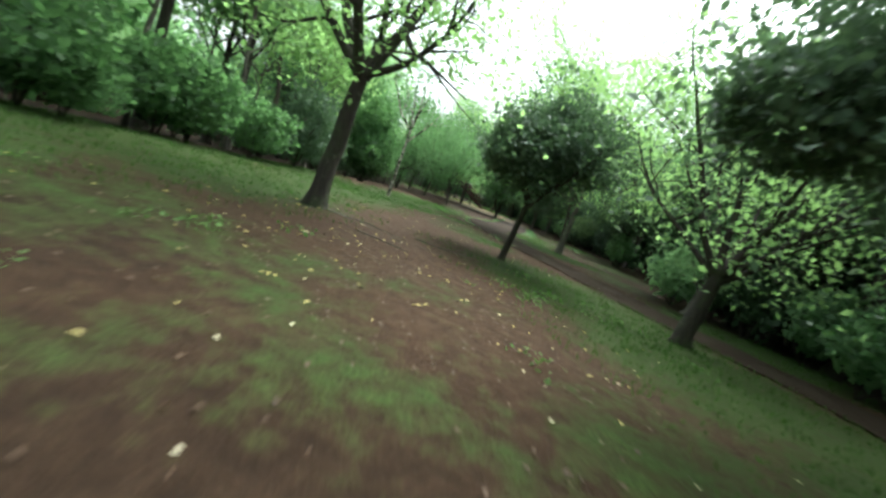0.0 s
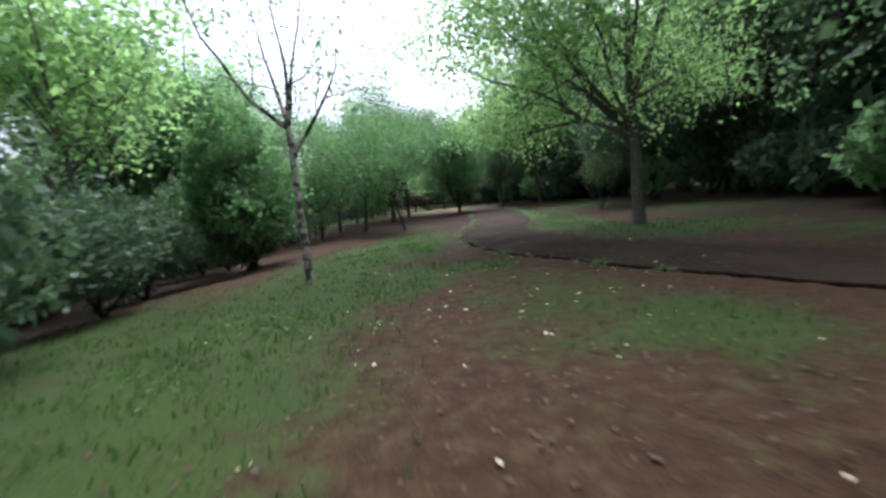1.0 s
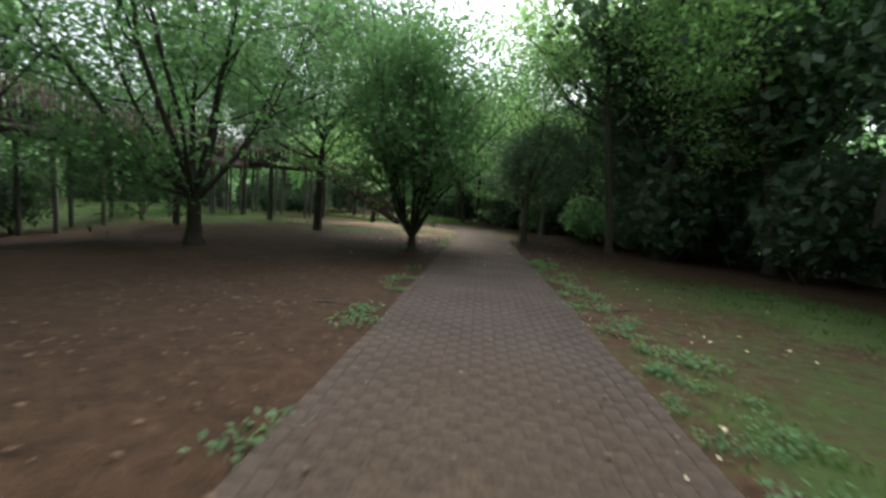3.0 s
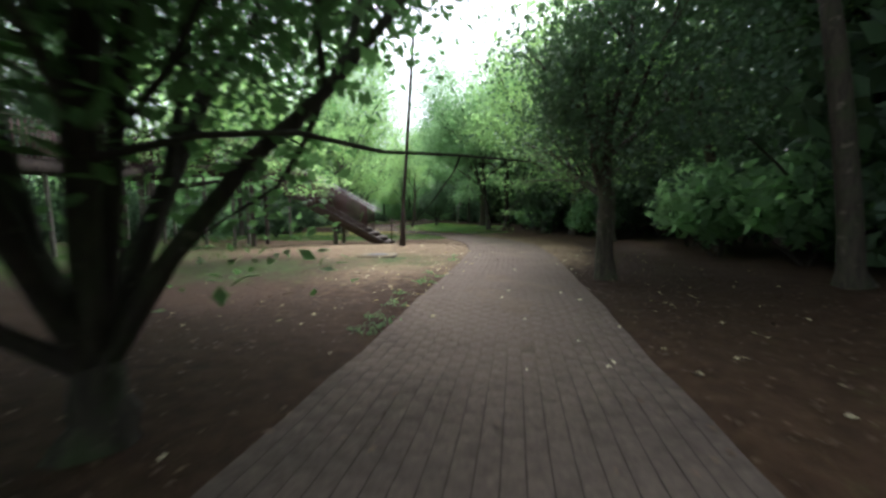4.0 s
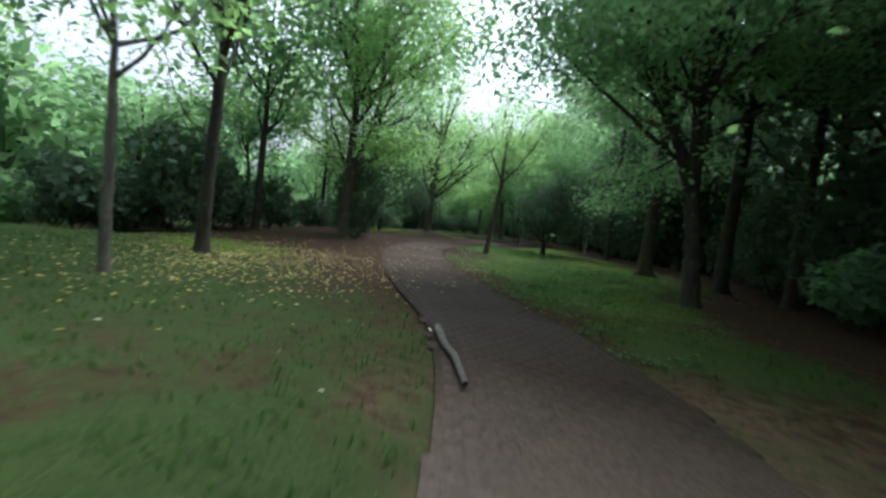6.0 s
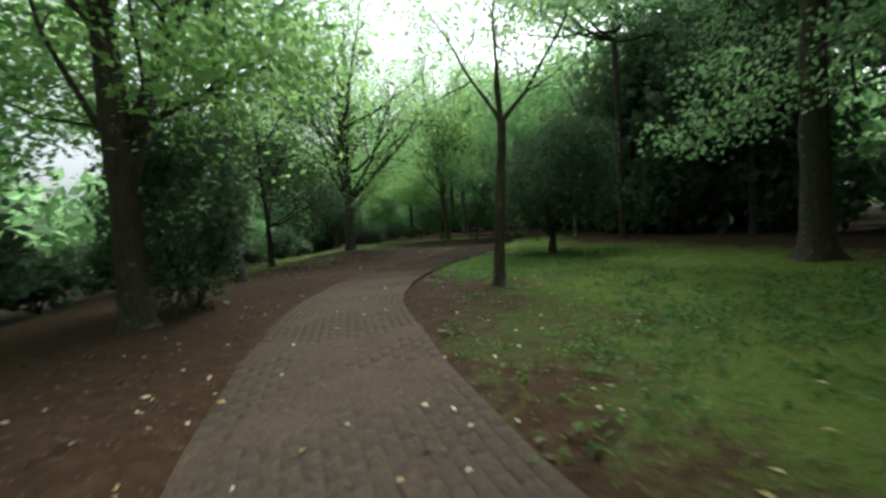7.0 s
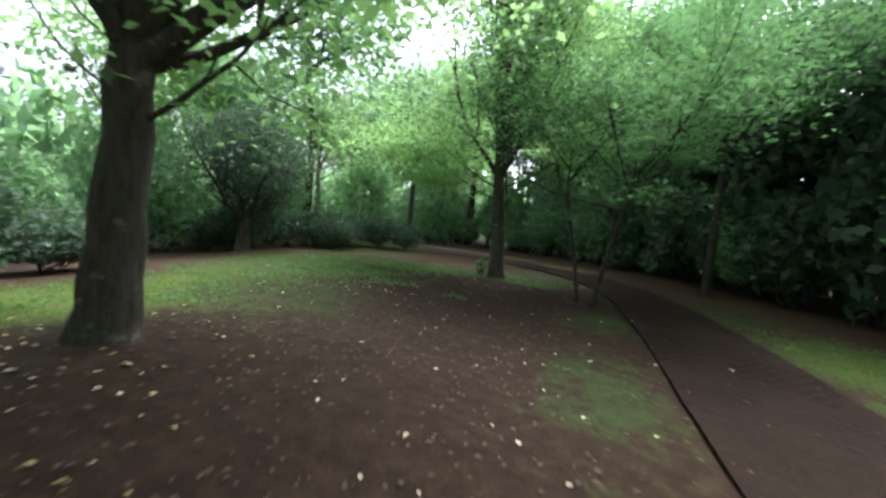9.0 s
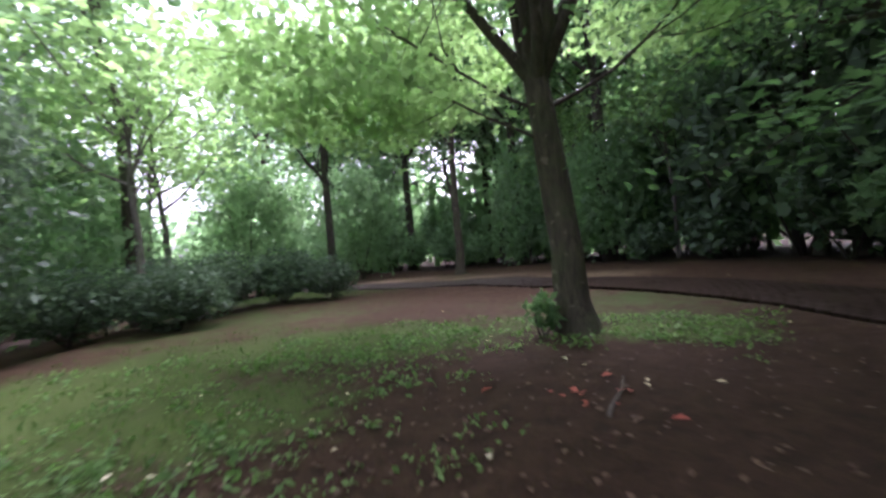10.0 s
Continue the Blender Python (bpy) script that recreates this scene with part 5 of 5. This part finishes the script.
def drain_slab():
    x, y = -3.88, 21.86
    root = thing("drain_cover", "sand-strewn mossy concrete slab with a round iron cover", "manhole", pose(x, y, z_at(x, y), 0, 0, 8))
    g = Geo()
    box(g, (-0.50, -0.50, -0.15), (0.50, 0.50, 0.035), None, 0.014)
    slab = part("slab", g, M_SLAB, root)
    # dark strips along two sides stand in for the slab's shadowed edge
    for lo, hi in (((0.503, -0.53, -0.05), (0.56, 0.42, 0.012)), ((-0.40, -0.55, -0.05), (0.50, -0.503, 0.010))):
        g = Geo()
        box(g, lo, hi, None, 0.004)
        part("gap", g, M_SIDE_SHADE, slab, "dark strip standing in for the slab side's shade")
    g = Geo()
    tube(g, [(0, 0, 0.02), (0, 0, 0.046)], [0.31, 0.30], 28)
    rim = part("rim", g, M_IRON, root)
    me = bpy.data.meshes.new("lid")
    ring = [(0.298 * math.cos(a), 0.298 * math.sin(a), 0.044) for a in np.arange(28) * 2 * math.pi / 28]
    me.from_pydata(ring, [], [list(range(28))])
    me.materials.append(M_IRON)
    lid = new("lid", me)
    lid.parent = rim


drain_slab()


# ---- small things on the ground ----
def on_ground(x, y, lift=0.0):
    z = ground_z(x, y)
    d, _, foot = to_way(x, y)
    brick = np.abs(d) < half_width(WAY[foot][:, 1])
    top = height(WAY[foot][:, 0], WAY[foot][:, 1]) + 0.012
    return np.where(brick, np.maximum(z, top), z) + lift




def scatter(n, seed, centre, spread, even=False):
    rng = np.random.default_rng(seed)
    if even:
        return np.array(centre) + rng.uniform(-1, 1, (n, 2)) * spread
    return np.array(centre) + rng.normal(size=(n, 2)) * spread


def blades(name, label, n, mat, seed, tall, zone):
    """Grass in tufts, thick where the turf is."""
    g, rng = Geo(), np.random.default_rng(seed)
    x, y = [], []
    weight = np.array([rx * ry for _, _, rx, ry in zone])
    pick = rng.choice(len(zone), n * 2, p=weight / weight.sum())
    z = np.array(zone)[pick]
    x = z[:, 0] + rng.normal(size=n * 2) * z[:, 2] * 0.75
    y = z[:, 1] + rng.normal(size=n * 2) * z[:, 3] * 0.75
    clump = np.sin(x * 5.1 + np.sin(y * 3.7) * 2) * np.sin(y * 4.7 + np.sin(x * 2.9) * 2)
    d, _, foot = to_way(x, y)
    ok = (np.abs(d) > half_width(WAY[foot][:, 1]) + 0.05) & (rng.uniform(size=n * 2) < 0.35 + 0.5 * clump) & (blobs(x, y, zone) > 0.28)
    x, y = x[ok][:n], y[ok][:n]
    m = len(x)
    base = np.stack([x, y, ground_z(x, y) - 0.01], 1)
    az = rng.uniform(0, 2 * math.pi, m)
    h = tall * rng.uniform(0.4, 1.3, m)
    side = np.stack([np.cos(az), np.sin(az), np.zeros(m)], 1) * (0.006 + 0.04 * h[:, None])
    bend = np.stack([-np.sin(az), np.cos(az), np.zeros(m)], 1) * (h * rng.uniform(-0.9, 0.9, m))[:, None]
    tip = base + bend + np.stack([np.zeros(m), np.zeros(m), h], 1)
    v = np.stack([base - side, base + side, tip + side * 0.25, tip - side * 0.25], 1).reshape(-1, 3)
    g.add(v, np.arange(4 * m).reshape(m, 4))
    return tagged(part(name, g, mat), label, "grass", kind="stuff")


blades("grass", "short worn green grass in uneven tufts", 110000, M_GRASS, 101, 0.07, GRASS_SOUTH + GRASS_MIDDLE)
blades("mossy_grass", "low yellow-green mossy grass", 80000, M_MOSS_GRASS, 103, 0.045, [b for b in GRASS_NORTH if b[1] < 63])
blades("thin_grass", "low thin green grass on dark soil", 16000, M_GRASS, 107, 0.045, [b for b in GRASS_NORTH if b[1] >= 63])


def litter(name, label, mat, seed, groups, size, share=1.0):
    g, rng = Geo(), np.random.default_rng(seed)
    for k, (n, cx, cy, sx, sy) in enumerate(groups):
        n = int(n * share)
        p = scatter(n, seed + k, (cx, cy), (sx, sy))
        d, _, foot = to_way(p[:, 0], p[:, 1])
        p = p[(np.abs(d) > half_width(WAY[foot][:, 1])) | (rng.uniform(size=n) < 0.4)]
        n = len(p)
        z = on_ground(p[:, 0], p[:, 1], 0.008)
        leaves(g, np.column_stack([p, z + rng.uniform(0, 0.02, n)]), size, rng, 0.86, 0.5, 0.7)
    return tagged(part(name, g, mat), label, "leaves", kind="stuff")


litter("fallen_leaves", "scattered pale dry fallen leaves", M_FALLEN_PALE, 201,
       [(160, -0.5, -25, 2.2, 2.5), (170, -1.5, -17, 1.8, 3), (120, -0.8, -12.5, 1.2, 2), (60, -2, -7, 1, 2), (60, 2.4, 5, 1.2, 4), (130, 2.4, 9, 1.0, 5), (260, 1.6, 18, 1.4, 3), (120, -2.4, 17, 1, 3),
        (80, -3, 22, 2, 2), (260, -8.2, 37, 2.2, 2), (200, -9.2, 41, 1.6, 2.4), (220, -10.5, 45, 2, 2.4), (120, -16.5, 52.5, 1.6, 2.5), (800, -18.3, 55.0, 0.9, 1.2), (90, -16.3, 53.6, 0.8, 1.0), (140, -18.2, 63.4, 0.8, 1.0), (160, -15.5, 58, 2, 3), (170, -16.5, 64, 2.2, 3), (70, -12, 60, 1.4, 4)], 0.055, 0.4)
litter("yellow_leaves", "thick scatter of yellow fallen leaves on grass", M_FALLEN_YELLOW, 231,
       [(2600, -9.6, 35.6, 1.5, 1.6), (900, -11.5, 37.6, 1.5, 1.4), (260, -7.6, 38.5, 1.2, 1.4), (900, -18.6, 54.6, 1.0, 1.8), (250, -17.4, 54.6, 0.7, 1.0), (200, -1.0, -24.5, 2.0, 2), (90, -1.5, 19.5, 0.5, 3)], 0.062, 0.7)
litter("red_leaves", "few red fallen leaves on dark soil", M_FALLEN_RED, 251, [(14, -16.0, 65.6, 0.25, 0.25), (10, -13.3, 64.8, 0.2, 0.2)], 0.08)
litter("brown_leaves", "brown decayed leaf litter", M_FALLEN_BROWN, 261,
       [(1500, -1.0, -24, 2.4, 3), (1400, -18.6, 62.6, 1.3, 2.0), (1200, -1.5, -15, 1.8, 3), (900, -3, 4, 1.5, 5), (1500, 3, 8, 1.4, 6), (1500, 2.2, 18, 1.5, 4), (900, -3, 16, 1.4, 3), (900, -3, 22, 2, 2.5), (900, 1, 28, 1.6, 2.5),
        (1500, -10, 40.5, 2.5, 2.5), (1600, -11, 45, 2, 3), (1500, -16, 54, 2, 4), (2200, -16, 62, 2.4, 4), (700, -20, 55, 1.2, 3)], 0.05, 0.8)


def weeds():
    """Leafy weeds along the path's edges."""
    g, rng = Geo(), np.random.default_rng(301)
    for lo, hi, side, n in ((-4, 9, -1, 30), (-2, 12, 1, 120), (14, 24, -1, 12), (34, 38, 1, 6), (-14, -4, -1, 18)):
        for _ in range(n):
            y = rng.uniform(lo, hi)
            i = int(np.argmin(np.abs(WAY[:, 1] - y)))
            w = half_width(y) + rng.uniform(-0.02, 0.35 if side < 0 else 0.75)
            x, y = WAY[i] + WAY_NOR[i] * side * w
            s = rng.uniform(0.35, 0.8)
            c = rng.normal(size=(40, 3)) * np.array([0.12, 0.12, 0.035]) * s + [0, 0, 0.05 * s]
            c[:, 2] = np.abs(c[:, 2]) + 0.01
            leaves(g, c + [x, y, z_at(x, y)], 0.075 * s, rng, 0.7)
    tagged(part("edge_weeds", g, M_LEAF_MID), "low leafy green weeds along the brick edge", "weeds", kind="stuff")


def lawn_weeds(groups):
    """Broad-leaved weeds that grow in loose patches through the thin turf."""
    g, rng = Geo(), np.random.default_rng(311)
    for n, cx, cy, sx, sy in groups:
        p = np.array([cx, cy]) + rng.normal(size=(n, 2)) * [sx, sy]
        d, _, foot = to_way(p[:, 0], p[:, 1])
        p = p[np.abs(d) > half_width(WAY[foot][:, 1]) + 0.15]
        for x, y in p:
            s = rng.uniform(0.5, 1.25)
            c = rng.normal(size=(22, 3)) * np.array([0.13, 0.13, 0.03]) * s
            c[:, 2] = np.abs(c[:, 2]) + 0.015
            leaves(g, c + [x, y, z_at(x, y)], 0.06 * s, rng, 0.65)
    tagged(part("lawn_weeds", g, M_LAWN_WEED), "loose patches of low broad-leaved weeds in thin turf", "weeds", kind="stuff")


weeds()
for x, y, s in ((-3.4, -8.5, 1.0), (-3.0, -9.3, 0.7), (-3.9, -7.6, 0.8), (-1.85, -8.1, 0.6)):
    bush("grass_tuft", "dark tuft of longer grass in the lawn", place(x, y), (0.42 * s, 0.36 * s, 0.08 * s), 200, 0.06, M_LAWN_WEED, int(31 - 7 * y), 0.0, "lawn tufts", "grass tuft", 2)
lawn_weeds([(200, -6.0, 44.5, 1.6, 1.6), (150, -3.6, 45.0, 1.2, 1.6), (160, -5.0, 39.4, 0.9, 1.4), (12, -4.2, -16.0, 0.8, 2.0), (8, -2.5, -27.0, 1.6, 1.2), (16, 2.2, -23.0, 1.2, 1.2), (170, -4.4, 41.0, 1.3, 1.9), (260, -8.9, 50.6, 1.0, 1.4), (110, -10.0, 50.4, 0.5, 1.3), (160, -7.4, 53.2, 1.5, 1.2), (60, -9.0, 56.5, 0.6, 1.6), (60, -5.8, 47.2, 1.2, 1.2),
            (110, -18.9, 65.2, 1.1, 1.2), (90, -18.0, 67.8, 1.6, 0.6), (40, -14.6, 67.4, 0.7, 0.5), (70, -19.6, 60.5, 0.7, 2.2)])


def roots():
    """Bare roots that run out from the old tree over the soil."""
    rng = np.random.default_rng(311)
    for az, length in ((9, 2.6), (-1, 2.0), (50, 0.6), (-70, 0.5), (-130, 0.5)):
        g = Geo()
        line = wander(rng, (-2.91 + 0.3 * math.cos(radians(az)), -22.8 + 0.3 * math.sin(radians(az)), 0), direction(az, 0), length, 9, 0, 0.13)
        line[:, 2] = ground_z(line[:, 0], line[:, 1]) + np.linspace(0.004, -0.006, 10) + rng.normal(size=10) * 0.008
        tube(g, line, np.linspace(0.018, 0.006, 10), 6)
        tagged(part("tree_root", g, M_BARK_GREY, smooth=True), "bare tree root lying along the soil", "root", "old tree's roots")


roots()


def eroded_edge():
    """A crumbled lip where the sandy layer ends beside the path."""
    g, rng = Geo(), np.random.default_rng(317)
    p = smooth_line(np.array([(-4.6, 26.0), (-3.9, 26.4), (-3.35, 26.75), (-2.65, 26.2), (-2.0, 25.65), (-1.5, 25.2)]), 0.06)
    z = ground_z(p[:, 0], p[:, 1])
    line = np.column_stack([p + rng.normal(size=p.shape) * 0.02, z + 0.002 + rng.normal(size=len(p)) * 0.008])
    tube(g, line, 0.020 + 0.012 * rng.uniform(-1, 1, (len(p), 6)), 6)
    tagged(part("soil_ridge", g, M_CLOD), "crumbled reddish soil lip beside the path", "soil edge")


eroded_edge()


def stick(x, y, az, length, r, name="fallen_twig", label="thin fallen twig on the soil"):
    rng = np.random.default_rng(int(abs(x * 100) + abs(y * 10)))
    g = Geo()
    line = wander(rng, (x, y, 0), direction(az, 0), length, 5, 0, 0.12)
    line[:, 2] = on_ground(line[:, 0], line[:, 1], r)
    tube(g, line, np.linspace(r, r * 0.5, 6), 6)
    tagged(part(name, g, M_BARK_GREY, smooth=True), label, "twig", "fallen twigs")


for x, y, az, length, r in ((-1.0, -22.0, 10, 1.3, 0.012), (-1.6, -23.6, -10, 1.0, 0.012), (1.9, 6.3, 40, 0.7, 0.012), (2.4, 5.2, 100, 0.6, 0.01), (-2.2, 5.0, 0, 0.5, 0.012),
                            (-16.0, 65.2, 70, 0.8, 0.012), (-6.6, 46.8, 60, 1.6, 0.03)):
    stick(x, y, az, length, r)
# bar added for the dark soil drop at the path's kerb
stick(-4.9, 34.4, -60, 1.9, 0.05, "kerb_drop_bar", "short dark bar standing in for the path's kerb drop")

# ---- the brick path ----
def sandy_share(y):
    """How far pale sand, not dark soil, films the path; at y 15-31 it also stands in for open-sky light."""
    return np.interp(y, [-6, 2, 9, 15, 31, 34, 38, 47, 51, 75, 80], [0, 0.2, 0.3, 1, 1, 0.1, 0.45, 0.4, 0, 0, 1])


def shade_share(y):
    """How far the path's soil is darkened to stand in for the northern trees' shade."""
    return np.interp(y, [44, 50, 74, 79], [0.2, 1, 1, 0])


def brick_path():
    L, B, joint = 0.225, 0.118, 0.009
    rng = np.random.default_rng(401)
    path_ob = new("brick_path")
    tagged(path_ob, "weathered grey-brown brick footpath in running bond", "path", kind="structure")
    s_step = L / 0.05
    rows_n = int(len(WAY) / s_step) - 1
    lo, hi = np.array([-L / 2 + 0.0002, -B / 2 + joint / 2, -0.06]), np.array([L / 2 - 0.0002, B / 2 - joint / 2, 0.0])
    g = Geo()
    box(g, lo, hi, None, 0.0008)
    base_v = np.concatenate(g.v)
    base_q = np.concatenate(g.q)
    shared = g.mesh("brick", M_BRICK)
    # the bed between the bricks, which swells over them where trodden soil has buried the path
    bed, ids, across = Geo(), np.arange(0, len(WAY), 2), np.linspace(-1, 1, 19)
    edge = (half_width(WAY[ids][:, 1]) - 0.02)[:, None] * WAY_NOR[ids]
    xy = (WAY[ids][:, None] + edge[:, None] * across[None, :, None]).reshape(-1, 2)
    depth = blobs(xy[:, 0], xy[:, 1], DIRT)
    ripple = np.sin(xy[:, 0] * 2.3 + 1.7 * np.sin(xy[:, 1] * 1.1)) * np.sin(xy[:, 1] * 1.9 + np.sin(xy[:, 0] * 2.9)) * 0.5 + np.sin(xy[:, 0] * 9.1 + xy[:, 1] * 4.3) * np.sin(xy[:, 1] * 7.7) * 0.22
    cover = np.clip((depth - 0.62 - 0.22 * sandy_share(xy[:, 1]) + 0.55 * ripple) / 0.4, 0, 1)
    flat = np.repeat(height(WAY[ids][:, 0], WAY[ids][:, 1]), len(across))
    vv = np.column_stack([xy, flat + 0.0035 + 0.0085 * cover])
    i, j = np.meshgrid(np.arange(len(ids) - 1), np.arange(len(across) - 1), indexing="ij")
    k = i * len(across) + j
    bed.add(vv, np.stack([k, k + 1, k + len(across) + 1, k + len(across)], -1))
    bed_ob = part("joint_sand", bed, M_JOINT, path_ob, smooth=True)
    for key, value in (("dirt", np.maximum(depth, cover)), ("sandy", sandy_share(vv[:, 1])), ("path_shade", shade_share(vv[:, 1]))):
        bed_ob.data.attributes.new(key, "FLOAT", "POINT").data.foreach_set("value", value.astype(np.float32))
    rest, single = Geo(), 0
    rest_v, rest_q, count = [], [], 0
    for col in range(-11, 12):
        off = col * B
        for row in range(rows_n):
            f = (row + (0.5 if col % 2 else 0.0)) * s_step
            i = int(f)
            if i >= len(WAY) - 1:
                continue
            c = WAY[i] + (WAY[i + 1] - WAY[i]) * (f - i) + WAY_NOR[i] * off
            if abs(off) > half_width(WAY[i][1]) - B * 0.3 + rng.uniform(-0.03, 0.03):
                continue
            t = WAY_TAN[i]
            u = WAY[i] + t * 0.05 * (f - i)
            z = float(height(u[0], u[1])) + 0.008 + rng.normal() * 0.001
            yaw = math.atan2(t[1], t[0]) + rng.normal() * 0.012
            a, e = WAY[max(i - 4, 0)], WAY[min(i + 4, len(WAY) - 1)]
            rise = math.atan2(float(height(e[0], e[1]) - height(a[0], a[1])), float(np.hypot(*(e - a))))
            m = Matrix.Translation((c[0], c[1], z)) @ Euler((rng.normal() * 0.003, rng.normal() * 0.003 - rise, yaw)).to_matrix().to_4x4()
            if single < 300 and 4.4 < c[1] < 7.6:
                ob = new("brick", shared)
                ob.parent = path_ob
                ob.matrix_world = m
                single += 1
            else:
                v = base_v @ np.array(m.to_3x3()).T + np.array(m.translation)
                rest_v.append(v)
                rest_q.append(base_q + count)
                count += len(v)
    rest.v, rest.q, rest.n = [np.concatenate(rest_v)], [np.concatenate(rest_q)], count
    ob = part("bricks", rest, M_BRICK, path_ob)
    co = rest.v[0]
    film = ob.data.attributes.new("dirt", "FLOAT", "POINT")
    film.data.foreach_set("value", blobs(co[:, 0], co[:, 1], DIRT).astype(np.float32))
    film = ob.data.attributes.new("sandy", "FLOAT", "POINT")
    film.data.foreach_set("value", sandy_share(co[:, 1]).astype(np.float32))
    film = ob.data.attributes.new("path_shade", "FLOAT", "POINT")
    film.data.foreach_set("value", shade_share(co[:, 1]).astype(np.float32))
    tagged(ob, kind="stuff")


brick_path()
